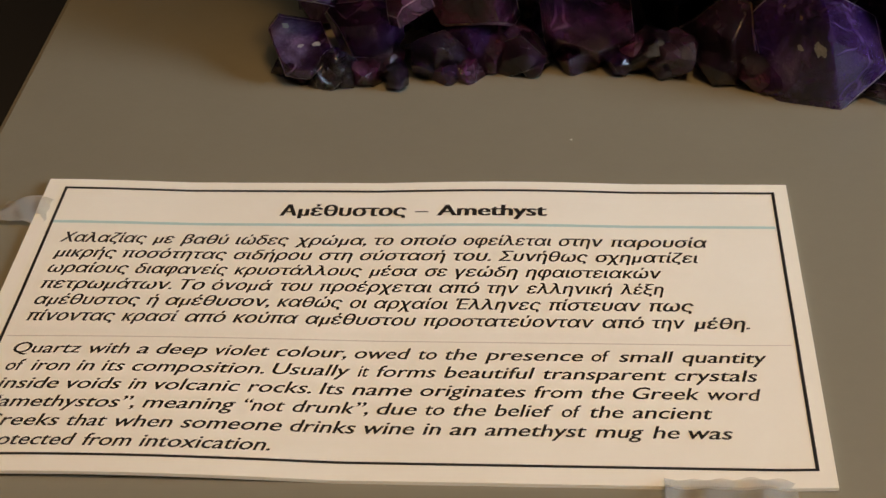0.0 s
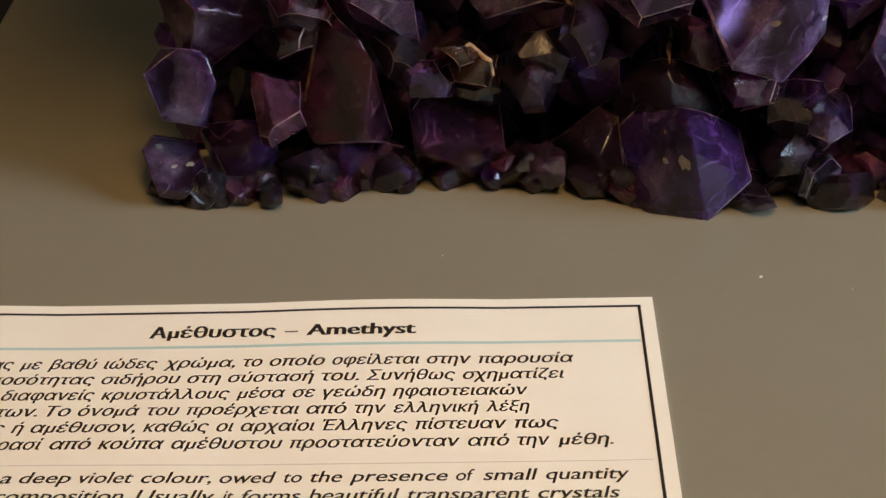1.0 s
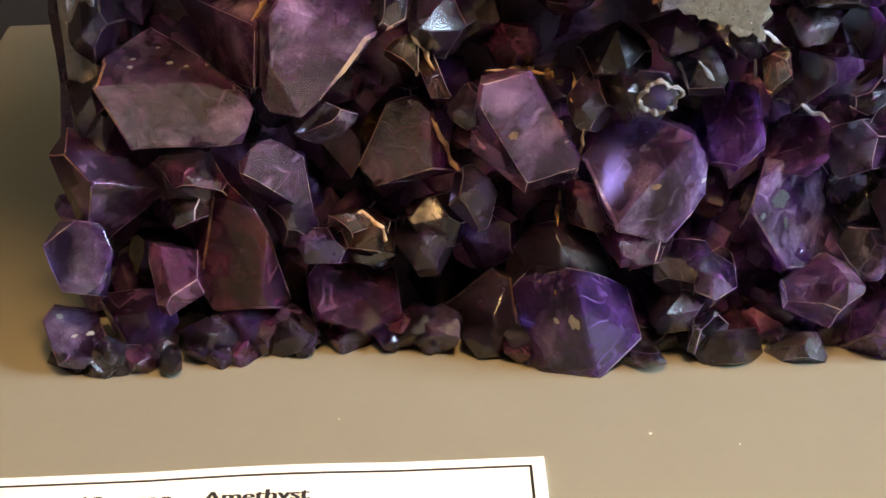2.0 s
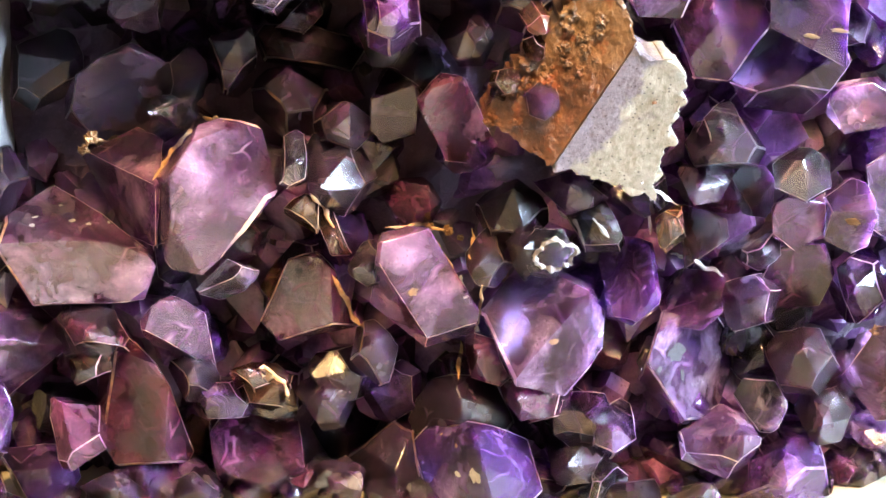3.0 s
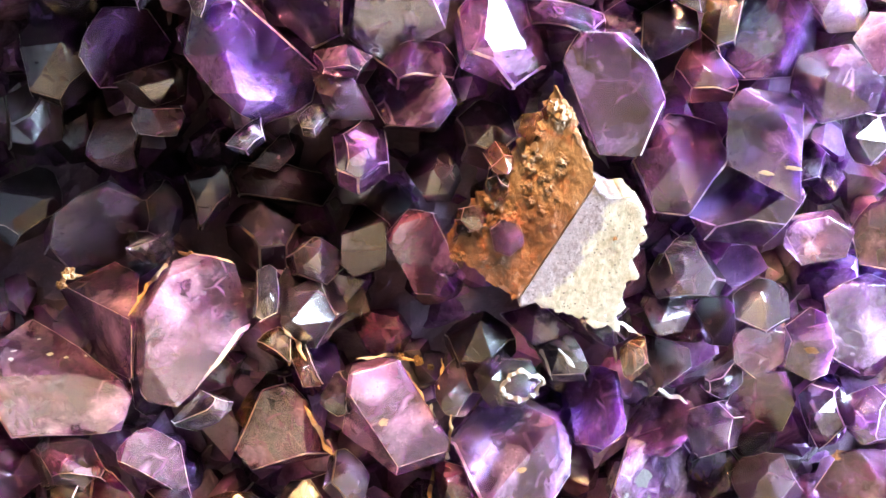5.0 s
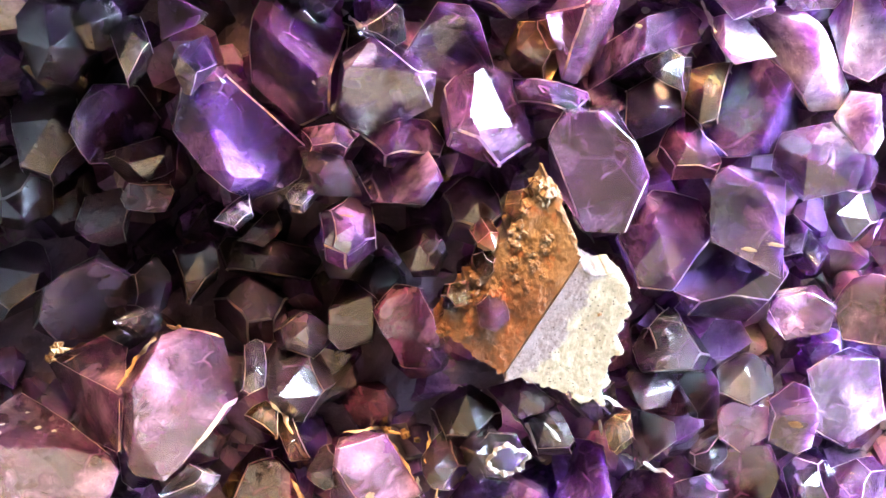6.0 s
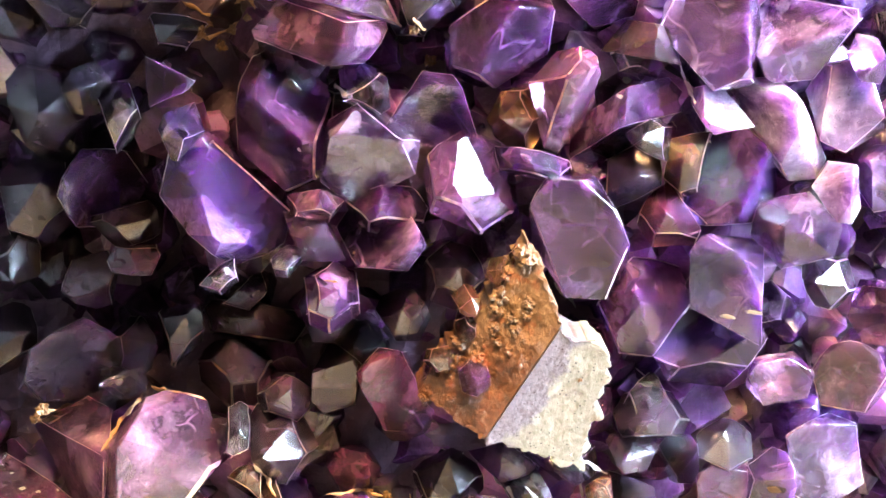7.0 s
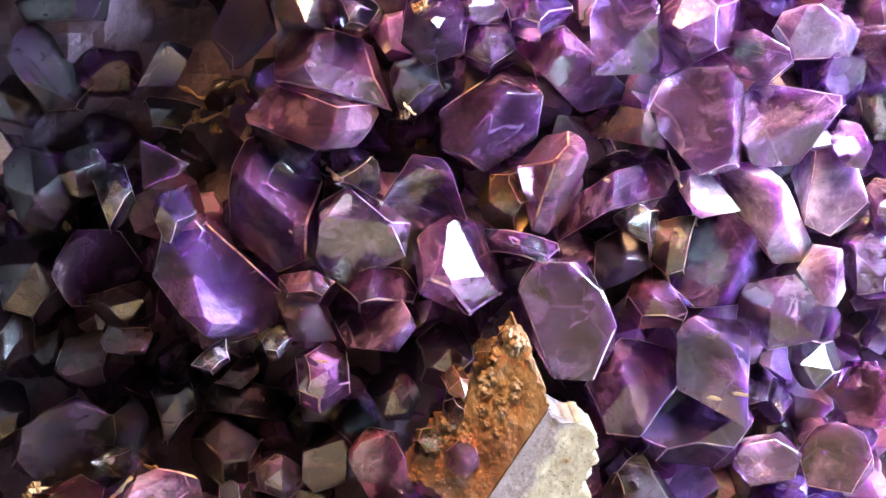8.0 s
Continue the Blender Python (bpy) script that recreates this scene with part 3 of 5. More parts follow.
crystal((197.2, 86.0, 157.0), (-0.19, -0.91, 0.36), 54, (10.6, 3.5, 13.2, 15.8, 3.7, 11.4), (1.4, 0.2, 3.3, 0.2, 1.6, 4.0), "deep", length=20.3)
crystal((203.5, 89.0, 166.9), (-0.09, -0.98, 0.19), 19, (4.5, 4.8, 8.2, 10.6, 2.5, 6.9), (2.0, 0.5, 1.9, 0.0, 0.1, 0.4), "smoky_shaded", length=12.8)
crystal((201.0, 88.0, 141.7), (-0.02, -0.97, 0.25), 56, (6.3, 5.0, 6.1, 11.7, 5.2, 5.2), (2.2, 1.8, 1.2, 0.1, 0.9, 0.5), "smoky_shaded", length=13.9)
crystal((222.8, 84.0, 178.9), (0.27, -0.78, 0.56), 31, (7.2, 8.1, 11.6, 11.1, 12.4, 10.4), (1.2, 0.2, 0.0, 5.6, 0.6, 3.5), "pale", length=21.3)
crystal((224.9, 84.0, 164.0), (-0.61, -0.79, -0.08), 25, (13.2, 8.4, 11.8, 6.1, 7.3, 6.6), (0.3, 5.1, 1.1, 0.0, 0.5, 5.0), "pale", length=19.4)
crystal((213.7, 87.0, 153.3), (-0.41, -0.90, 0.15), 44, (4.1, 5.9, 7.0, 3.0, 4.5, 8.7), (3.3, 0.2, 1.3, 0.7, 0.4, 0.0), "milky", length=10.4)
crystal((229.4, 85.0, 156.0), (-0.10, -0.93, 0.35), 35, (3.8, 7.1, 16.1, 5.8, 17.9, 19.6), (0.9, 2.0, 0.0, 5.2, 0.9, 1.0), "milky", length=20.0)
crystal((225.1, 83.0, 139.7), (0.13, -0.96, 0.23), 31, (8.1, 11.0, 7.8, 11.2, 8.8, 11.8), (0.2, 0.7, 6.6, 0.1, 0.3, 4.4), "vivid", length=21.0)
crystal((185.5, 82.0, 143.0), (-0.10, -0.71, 0.70), 29, (7.3, 5.8, 6.7, 8.2, 15.9, 13.7), (1.4, 2.0, 0.1, 0.3, 5.2, 0.1), "deep", length=27.0)
crystal((199.8, 86.0, 115.9), (-0.08, -0.92, 0.39), 23, (14.3, 9.1, 5.4, 7.0, 11.7, 11.0), (1.3, 0.1, 1.0, 1.8, 0.5, 0.4), "deep", length=19.1)
crystal((214.9, 80.0, 128.8), (-0.22, -0.67, 0.71), 3, (8.7, 15.4, 6.4, 6.4, 7.7, 16.4), (0.9, 1.9, 0.0, 2.0, 6.5, 0.1), "vivid", length=20.4)
crystal((228.0, 82.0, 130.2), (-0.43, -0.86, 0.28), 48, (8.5, 7.0, 7.7, 7.8, 7.5, 10.8), (1.6, 1.7, 0.1, 2.5, 2.1, 0.0), "pale", length=13.1)
crystal((152.0, 86.0, 128.2), (0.03, -0.95, 0.32), 22, (4.6, 10.0, 13.5, 10.0, 4.9, 4.0), (0.3, 0.1, 4.7, 1.2, 0.8, 1.6), "pale", length=26.7)
crystal((108.7, 92.0, 160.9), (0.30, -0.95, 0.07), 60, (2.4, 9.5, 5.0, 6.8, 2.0, 7.8), (0.5, 0.1, 3.2, 1.8, 1.0, 0.6), "smoky_shaded", length=11.2)
crystal((104.9, 91.0, 154.8), (-0.21, -0.83, 0.52), 23, (5.6, 8.8, 2.3, 3.0, 6.1, 3.8), (1.8, 0.1, 0.1, 1.2, 1.4, 0.2), "deep", length=9.6)
crystal((205.7, 86.0, 193.2), (0.36, -0.81, 0.47), 27, (5.9, 9.4, 7.4, 12.2, 9.1, 12.3), (0.0, 0.3, 0.2, 0.7, 3.5, 1.5), "vivid", face=(-0.454, -0.761, 0.464, 6.3), length=17.0)
crystal((186.0, 87.0, 183.8), (-0.17, -0.97, 0.19), 46, (4.6, 5.5, 11.4, 5.7, 12.2, 14.3), (0.8, 0.2, 2.8, 0.4, 2.7, 0.2), "deep", length=21.0)
crystal((225.7, 86.0, 110.4), (0.24, -0.69, 0.69), 13, (6.1, 12.1, 12.8, 13.1, 6.4, 5.1), (1.3, 0.4, 4.8, 0.1, 2.1, 0.3), "deep", length=23.2)
crystal((230.8, 88.0, 98.9), (-0.13, -0.72, 0.68), 42, (7.6, 5.7, 5.7, 4.8, 4.5, 7.8), (0.0, 1.4, 0.0, 0.4, 5.1, 0.0), "pale", length=13.7)
crystal((136.1, 97.0, 98.9), (-0.11, -0.84, 0.54), 49, (5.3, 12.0, 4.5, 8.0, 6.5, 4.7), (0.1, 2.8, 0.2, 0.9, 4.2, 0.7), "smoky_shaded", length=16.8)
crystal((145.0, 95.0, 97.2), (-0.13, -0.92, 0.38), 23, (7.0, 5.9, 3.4, 4.0, 11.8, 12.8), (0.4, 0.2, 0.2, 0.2, 0.6, 3.6), "rosedeep", length=21.2)
crystal((213.7, 93.0, 74.3), (0.09, -0.95, 0.31), 16, (4.2, 5.6, 4.7, 2.8, 5.3, 8.5), (0.0, 0.0, 3.8, 0.4, 0.0, 2.1), "smoky_shaded", length=12.3)
crystal((213.9, 89.0, 61.8), (0.01, -0.97, 0.25), 1, (4.5, 7.7, 1.7, 3.4, 4.1, 3.4), (0.6, 0.7, 0.1, 0.2, 0.3, 0.4), "clear", length=9.9)
crystal((202.8, 90.0, 68.5), (-0.02, -0.87, 0.50), 3, (3.5, 3.4, 8.6, 8.1, 8.8, 3.6), (0.7, 0.6, 0.4, 2.9, 0.3, 0.0), "smoky_shaded", length=11.9)
crystal((204.2, 91.0, 50.0), (0.08, -0.91, 0.41), 17, (7.7, 7.2, 7.5, 8.7, 6.1, 3.0), (1.2, 0.1, 4.6, 0.1, 0.9, 0.3), "deep", length=16.8)
crystal((189.8, 90.0, 61.3), (0.10, -0.77, 0.63), 0, (3.4, 7.2, 10.9, 7.2, 9.4, 7.6), (3.1, 0.3, 0.8, 6.1, 1.3, 1.4), "vivid", length=18.5)
crystal((224.2, 94.0, 60.1), (-0.07, -0.78, 0.62), 34, (5.8, 3.2, 6.3, 8.8, 8.3, 7.8), (0.2, 1.8, 0.0, 0.6, 6.3, 2.6), "rosedeep", length=20.1)
crystal((217.4, 88.0, 24.1), (-0.01, -0.92, 0.38), 28, (4.8, 6.5, 7.3, 4.3, 4.8, 3.1), (0.2, 0.3, 3.7, 0.9, 0.0, 0.4), "clear", length=14.8)
crystal((149.1, 93.0, 31.1), (-0.12, -0.71, 0.69), 28, (8.3, 5.9, 10.7, 15.1, 6.4, 10.3), (2.6, 0.9, 0.6, 1.3, 0.1, 1.8), "smoky_shaded", length=19.2)
crystal((85.0, 103.0, 105.1), (0.34, -0.74, 0.58), 47, (7.7, 6.4, 10.4, 8.6, 8.8, 16.5), (0.3, 0.4, 0.0, 1.2, 0.4, 0.0), "smoky_shaded", face=(0.285, -0.853, -0.436, 7.3), length=27.1)
crystal((84.0, 104.0, 113.6), (-0.14, -0.99, -0.03), 46, (6.6, 10.8, 6.5, 6.0, 7.3, 4.1), (0.6, 3.6, 0.0, 0.2, 2.7, 1.1), "smoky_shaded", length=13.0)
crystal((97.2, 101.0, 120.5), (0.12, -0.99, 0.07), 28, (4.5, 3.0, 6.6, 6.4, 2.3, 2.9), (0.0, 2.1, 1.4, 0.2, 0.8, 0.1), "smoky_shaded", length=10.3)
crystal((79.3, 104.0, 183.6), (-0.05, -0.97, 0.24), 33, (8.9, 8.5, 6.9, 5.7, 10.9, 10.5), (7.8, 0.7, 0.5, 0.0, 0.4, 0.5), "smoky_shaded", face=(0.158, -0.979, 0.131, 2.8), length=23.3)
crystal((108.4, 100.0, 183.7), (0.23, -0.91, 0.36), 27, (6.9, 3.3, 2.7, 8.5, 4.9, 3.8), (0.6, 0.0, 0.3, 0.1, 2.5, 0.4), "smoky_shaded", length=10.6)
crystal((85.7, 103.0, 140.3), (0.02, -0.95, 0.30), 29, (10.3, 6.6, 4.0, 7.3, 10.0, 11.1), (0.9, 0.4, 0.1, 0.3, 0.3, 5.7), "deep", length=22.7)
crystal((129.3, 94.0, 188.7), (0.50, -0.86, 0.11), 29, (11.0, 6.4, 6.0, 6.8, 8.2, 2.8), (0.7, 0.2, 4.1, 0.1, 1.5, 0.1), "smoky_shaded", length=13.9)
crystal((221.7, 88.0, 187.2), (-0.35, -0.80, 0.48), 17, (9.0, 3.2, 7.5, 13.9, 5.0, 7.8), (0.0, 0.8, 3.2, 0.0, 5.5, 2.2), "deep", length=14.9)
crystal((238.7, 88.0, 190.7), (-0.03, -0.90, 0.43), 33, (10.0, 3.1, 6.4, 5.5, 5.8, 13.5), (0.3, 0.0, 0.0, 1.7, 3.8, 0.2), "milky", length=14.2)
crystal((247.1, 88.0, 164.1), (0.19, -0.65, 0.73), 51, (3.7, 7.2, 4.7, 8.7, 9.2, 10.0), (0.0, 0.8, 0.4, 5.2, 0.1, 1.8), "milky", length=19.8)
crystal((249.0, 86.0, 165.5), (0.29, -0.85, 0.43), 17, (4.0, 5.6, 4.3, 3.9, 4.8, 7.1), (0.2, 0.0, 0.8, 1.3, 0.4, 0.0), "deep", length=6.8)
crystal((245.1, 88.0, 141.7), (0.21, -0.68, 0.71), 15, (3.1, 5.2, 4.5, 4.6, 8.3, 7.4), (0.0, 0.4, 0.1, 3.0, 0.1, 1.3), "milky", length=10.6)
crystal((256.0, 87.0, 105.3), (-0.20, -0.96, 0.19), 33, (5.3, 7.5, 8.3, 7.4, 4.5, 2.9), (2.0, 0.2, 4.4, 1.1, 0.0, 0.2), "rose", length=17.8)
crystal((246.0, 87.0, 101.3), (-0.29, -0.70, 0.65), 25, (6.3, 4.1, 6.9, 8.7, 7.0, 6.7), (0.5, 0.0, 0.7, 1.4, 6.1, 0.1), "rose", length=19.3)
crystal((219.2, 87.0, 84.7), (-0.17, -0.73, 0.67), 6, (7.3, 4.9, 4.6, 5.4, 5.3, 6.3), (1.4, 0.1, 1.8, 1.9, 1.4, 0.5), "clear", face=(0.387, -0.782, 0.488, 2.2), length=10.3)
crystal((148.8, 91.0, 159.0), (0.35, -0.91, 0.24), 57, (4.3, 2.5, 4.7, 3.2, 4.2, 3.1), (0.1, 0.4, 0.2, 0.3, -0.0, 0.7), "clear")
crystal((171.0, 92.1, 151.5), (-0.57, -0.82, 0.04), 33, (4.5, 5.7, 5.1, 6.0, 8.3, 4.5), (0.3, 0.4, 0.8, -0.0, 1.4, 0.7), "amber")
crystal((177.5, 88.4, 145.0), (-0.21, -0.90, 0.38), 20, (7.4, 2.7, 9.7, 6.9, 2.3, 6.0), (1.0, 1.1, -0.0, 0.5, 0.8, 0.6), "deep")
crystal((138.3, 88.9, 117.9), (0.32, -0.88, 0.36), 54, (8.1, 5.0, 2.9, 4.5, 4.9, 5.3), (0.2, 0.0, 0.0, 0.2, -0.0, 0.4), "deep")
crystal((107.5, 106.3, 171.1), (0.15, -0.96, 0.24), 16, (7.1, 2.4, 5.8, 4.5, 3.9, 4.6), (-0.0, 0.3, 0.7, 0.4, 0.2, 0.3), "clear")
crystal((89.5, 108.1, 195.2), (0.17, -0.97, 0.19), 28, (17.8, 5.0, 16.9, 12.0, 5.0, 18.6), (0.4, 1.6, 1.0, 0.5, -0.0, 1.6), "smoky_shaded")
crystal((161.1, 85.9, 190.1), (-0.03, -1.00, 0.04), 50, (7.8, 6.0, 6.0, 8.0, 8.4, 7.1), (0.2, 0.1, 0.1, 0.2, -0.0, 0.2), "deep", face=(0.533, -0.819, 0.213, 1.0))
crystal((146.0, 91.1, 193.6), (0.17, -0.94, 0.29), 19, (6.3, 2.9, 4.7, 1.8, 2.8, 4.6), (0.3, 0.9, -0.0, 0.5, 0.4, 0.6), "clear")
crystal((135.5, 91.6, 189.5), (0.05, -0.96, -0.27), 29, (6.2, 4.1, 6.0, 5.1, 3.9, 7.0), (0.2, 0.2, 0.6, -0.0, 0.9, 0.4), "smoky_shaded")
crystal((208.7, 87.7, 188.0), (-0.58, -0.81, -0.03), -2, (6.1, 6.2, 7.2, 7.5, 12.9, 7.8), (-0.0, 0.6, 0.0, 0.1, 0.6, 0.0), "deep")
crystal((237.6, 88.5, 116.3), (-0.52, -0.83, 0.19), 22, (4.7, 4.7, 6.0, 3.7, 6.4, 5.7), (0.1, 0.1, 0.4, 0.0, 0.2, -0.0), "clear")
crystal((147.7, 89.6, 137.6), (0.00, -0.88, 0.48), 38, (8.4, 3.7, 8.1, 4.4, 3.4, 9.2), (0.5, -0.0, 1.3, 0.7, 0.6, 1.4), "deep")
crystal((133.2, 90.3, 128.6), (-0.02, -0.99, 0.13), 22, (3.7, 3.6, 7.9, 4.1, 5.4, 9.0), (0.4, 0.5, 0.8, 0.5, -0.0, 0.8), "smoky_shaded")
crystal((78.2, 104.4, 153.3), (-0.07, -0.99, 0.13), 20, (4.8, 8.4, 12.1, 7.9, 7.8, 5.8), (0.0, 0.0, -0.0, 0.1, 0.2, 0.5), "smoky_shaded")
crystal((75.7, 110.0, 138.7), (0.06, -0.83, 0.55), 9, (6.0, 9.3, 13.2, 8.8, 9.2, 6.1), (0.9, -0.0, 1.4, 1.0, 0.8, 0.7), "smoky_shaded")
crystal((135.6, 90.7, 120.0), (-0.01, -0.77, 0.64), 4, (7.0, 9.3, 5.7, 4.2, 5.2, 5.2), (0.4, 0.9, -0.0, 0.7, 0.3, 0.3), "deep")
crystal((201.0, 87.0, 87.3), (-0.43, -0.80, 0.42), 41, (6.3, 7.3, 10.0, 7.1, 2.9, 5.6), (0.3, 0.6, 0.9, -0.0, 0.5, 0.4), "smoky_shaded")
crystal((178.5, 93.5, 72.9), (-0.19, -0.74, 0.64), 34, (2.1, 2.1, 7.2, 6.2, 6.0, 6.1), (-0.0, 0.0, 0.6, 0.6, 0.6, 0.6), "clear")
crystal((120.0, 91.9, 79.5), (-0.29, -0.94, 0.20), 27, (7.0, 9.6, 9.6, 3.1, 7.2, 6.4), (0.5, 0.5, 0.7, -0.0, 1.2, 0.4), "smoky_shaded")
crystal((115.3, 110.1, 101.2), (0.04, -0.53, 0.85), 35, (9.5, 6.8, 8.9, 5.0, 6.5, 6.8), (0.9, -0.0, 0.2, 0.0, 0.0, 0.2), "smoky_shaded")
crystal((161.0, 96.9, 77.9), (-0.07, -0.58, 0.81), 23, (6.8, 4.0, 8.1, 7.1, 6.9, 5.8), (1.3, -0.0, 1.4, 0.7, 0.3, 0.6), "smoky_shaded")
crystal((131.3, 90.6, 45.5), (0.22, -0.78, 0.59), 37, (4.8, 5.4, 2.7, 3.7, 8.6, 6.6), (0.0, -0.0, 0.6, 0.3, 0.8, 0.7), "smoky_shaded")
crystal((109.9, 93.5, 34.5), (0.38, -0.74, 0.55), 7, (3.5, 5.1, 5.1, 5.5, 3.9, 4.6), (-0.0, 1.0, 0.3, 0.1, 0.7, 0.8), "amber")
crystal((74.2, 96.0, 49.1), (0.42, -0.75, 0.50), 4, (4.7, 4.7, 8.2, 6.9, 5.9, 5.3), (0.8, -0.0, 0.8, 0.5, 0.7, 0.3), "smoky_shaded")
crystal((160.2, 86.5, 31.1), (-0.39, -0.86, 0.33), 46, (5.2, 3.9, 7.9, 4.0, 5.2, 7.5), (0.4, 0.4, 0.6, 0.9, -0.0, 0.5), "rosedeep")
crystal((181.2, 87.0, 23.8), (-0.01, -0.77, 0.64), 2, (6.4, 9.1, 4.9, 3.6, 4.2, 5.0), (-0.0, 0.5, 0.0, 0.2, 0.3, 0.1), "pale")
crystal((222.4, 89.4, 39.9), (-0.39, -0.68, 0.63), 36, (4.9, 6.0, 10.8, 8.8, 7.1, 4.9), (0.6, 0.0, 1.1, -0.0, 0.4, 0.4), "smoky_shaded")
crystal((48.4, 91.9, 9.0), (0.06, -0.70, 0.71), 62, (2.6, 3.2, 7.2, 7.1, 4.2, 5.2), (0.4, -0.0, 0.5, 0.1, 0.3, 0.7), "clear")
crystal((218.7, 85.7, 18.9), (-0.27, -0.40, 0.88), 30, (8.1, 17.0, 10.3, 13.8, 6.9, 4.8), (1.7, -0.0, 1.7, 1.6, 0.4, 1.0), "vivid")
crystal((188.2, 83.9, 8.7), (0.14, -0.83, 0.54), 27, (5.6, 2.5, 6.4, 8.4, 5.2, 9.7), (0.4, 0.4, -0.0, 0.3, 0.0, 0.8), "smoky_shaded")
crystal((201.9, 84.4, 7.2), (-0.16, -0.71, 0.69), 34, (3.3, 3.1, 8.1, 7.8, 2.7, 5.0), (-0.0, 0.1, 0.7, 0.5, 0.5, 1.1), "clear")
crystal((210.4, 82.1, 23.6), (0.04, -0.65, 0.76), 0, (3.7, 10.1, 11.4, 11.2, 4.9, 3.0), (-0.0, 1.4, 0.9, 0.1, 0.5, 1.2), "pale")
crystal((90.3, 95.3, 7.2), (0.14, -0.86, 0.49), 45, (2.5, 4.4, 7.6, 8.3, 3.5, 6.0), (0.6, 0.3, 0.2, 0.4, 0.3, -0.0), "smoky_shaded")
crystal((170.5, 85.6, 14.2), (-0.45, -0.81, 0.38), 46, (6.7, 6.7, 9.4, 5.7, 4.2, 4.9), (0.4, 0.5, 1.2, -0.0, 1.1, 0.6), "smoky_shaded")
crystal((58.1, 96.5, 15.6), (0.27, -0.75, 0.60), 15, (6.1, 5.3, 10.4, 7.1, 7.3, 7.4), (-0.0, 0.4, 1.4, 0.6, 0.6, 1.5), "deep")
crystal((103.2, 93.0, 39.4), (0.00, -0.66, 0.75), 48, (6.9, 2.5, 5.3, 2.1, 3.5, 8.5), (1.2, 1.1, -0.0, 0.6, 0.5, 0.1), "amber")
crystal((178.7, 89.6, 26.7), (0.12, -0.82, 0.55), 17, (4.2, 4.2, 5.5, 4.2, 6.2, 8.0), (-0.0, 0.0, 1.1, 0.3, 0.3, 1.1), "deep")
crystal((181.5, 88.1, 15.1), (0.13, -0.25, 0.96), -23, (5.9, 4.8, 6.8, 3.5, 3.5, 1.6), (0.0, 0.7, 0.3, 0.7, 0.2, -0.0), "clear")
crystal((49.3, 100.8, 78.1), (-0.23, -0.94, 0.25), 34, (4.8, 8.9, 8.5, 4.7, 7.7, 3.0), (0.2, 0.5, 1.3, -0.0, 0.7, 0.7), "smoky_shaded")
crystal((50.8, 102.9, 65.5), (0.15, -0.80, 0.58), 9, (2.8, 4.4, 7.6, 5.2, 8.2, 3.7), (1.0, -0.0, 1.2, 0.6, 0.1, 0.6), "smoky_shaded")
crystal((205.8, 86.7, 133.6), (-0.11, -0.84, 0.52), 32, (5.9, 9.3, 5.4, 3.8, 3.6, 7.6), (0.9, 0.6, 0.6, 0.6, 0.5, -0.0), "rosedeep")
crystal((247.8, 91.2, 141.7), (-0.62, -0.66, 0.42), 48, (6.2, 5.1, 3.3, 6.7, 8.5, 6.9), (0.0, 0.7, -0.0, 1.2, 0.0, 0.1), "pale")
crystal((251.8, 89.0, 150.6), (-0.62, -0.77, 0.15), 21, (3.7, 4.5, 5.2, 3.6, 8.4, 4.9), (0.6, 1.0, -0.0, 1.1, 0.0, 0.4), "rose")
crystal((202.8, 90.1, 93.0), (-0.04, -0.80, 0.60), 18, (5.5, 7.3, 2.8, 2.7, 4.8, 5.3), (0.6, 0.6, 0.8, 0.4, 0.1, -0.0), "clear")
crystal((164.2, 93.3, 120.9), (0.08, -0.80, 0.59), 6, (6.1, 10.3, 8.3, 5.1, 3.7, 4.1), (0.0, 0.3, 0.1, -0.0, 0.1, 0.3), "smoky_shaded")
crystal((151.7, 97.5, 111.5), (-0.13, -0.84, 0.53), 34, (4.4, 5.3, 7.3, 4.9, 4.7, 4.3), (0.4, -0.0, 1.2, 0.6, 0.7, 1.0), "smoky_shaded")
crystal((114.6, 89.9, 121.9), (-0.01, -0.90, 0.43), 8, (2.8, 5.5, 2.7, 5.5, 2.8, 1.4), (0.6, 0.1, 0.5, -0.0, 0.6, 0.3), "clear")
crystal((126.8, 92.1, 124.7), (-0.02, -0.85, 0.52), 19, (4.8, 4.6, 2.2, 2.2, 1.8, 1.9), (0.3, 0.3, 0.3, -0.0, 0.5, 0.3), "clear")
crystal((153.6, 95.7, 180.7), (-0.32, -0.80, 0.51), 16, (6.6, 6.5, 2.6, 2.7, 6.4, 5.1), (0.4, 0.7, -0.0, 1.1, 0.1, 0.2), "smoky_shaded")
crystal((172.8, 92.2, 187.1), (-0.07, -0.94, 0.33), 64, (8.4, 4.4, 5.5, 5.0, 4.4, 4.9), (0.8, -0.0, 0.0, 0.3, 0.4, 0.3), "deep")
crystal((167.7, 90.2, 192.4), (-0.31, -0.95, 0.01), 31, (5.2, 3.7, 6.3, 2.7, 3.8, 5.9), (0.4, 0.3, 0.4, 0.8, -0.0, 0.7), "deep")
crystal((181.5, 89.7, 195.1), (-0.11, -0.83, 0.54), 14, (8.0, 5.7, 6.4, 5.6, 3.4, 3.1), (1.0, -0.0, 0.9, 0.3, 0.6, 0.5), "vivid")
crystal((209.4, 89.3, 144.0), (-0.23, -0.88, 0.42), 50, (9.6, 5.9, 3.8, 5.1, 5.5, 3.6), (0.0, -0.0, 0.3, 0.4, 0.3, 0.3), "amber")
crystal((200.3, 87.3, 148.6), (-0.41, -0.89, 0.21), 61, (3.7, 3.2, 5.1, 2.4, 5.7, 3.3), (-0.0, 0.6, 0.1, 0.1, 0.3, 0.4), "clear")
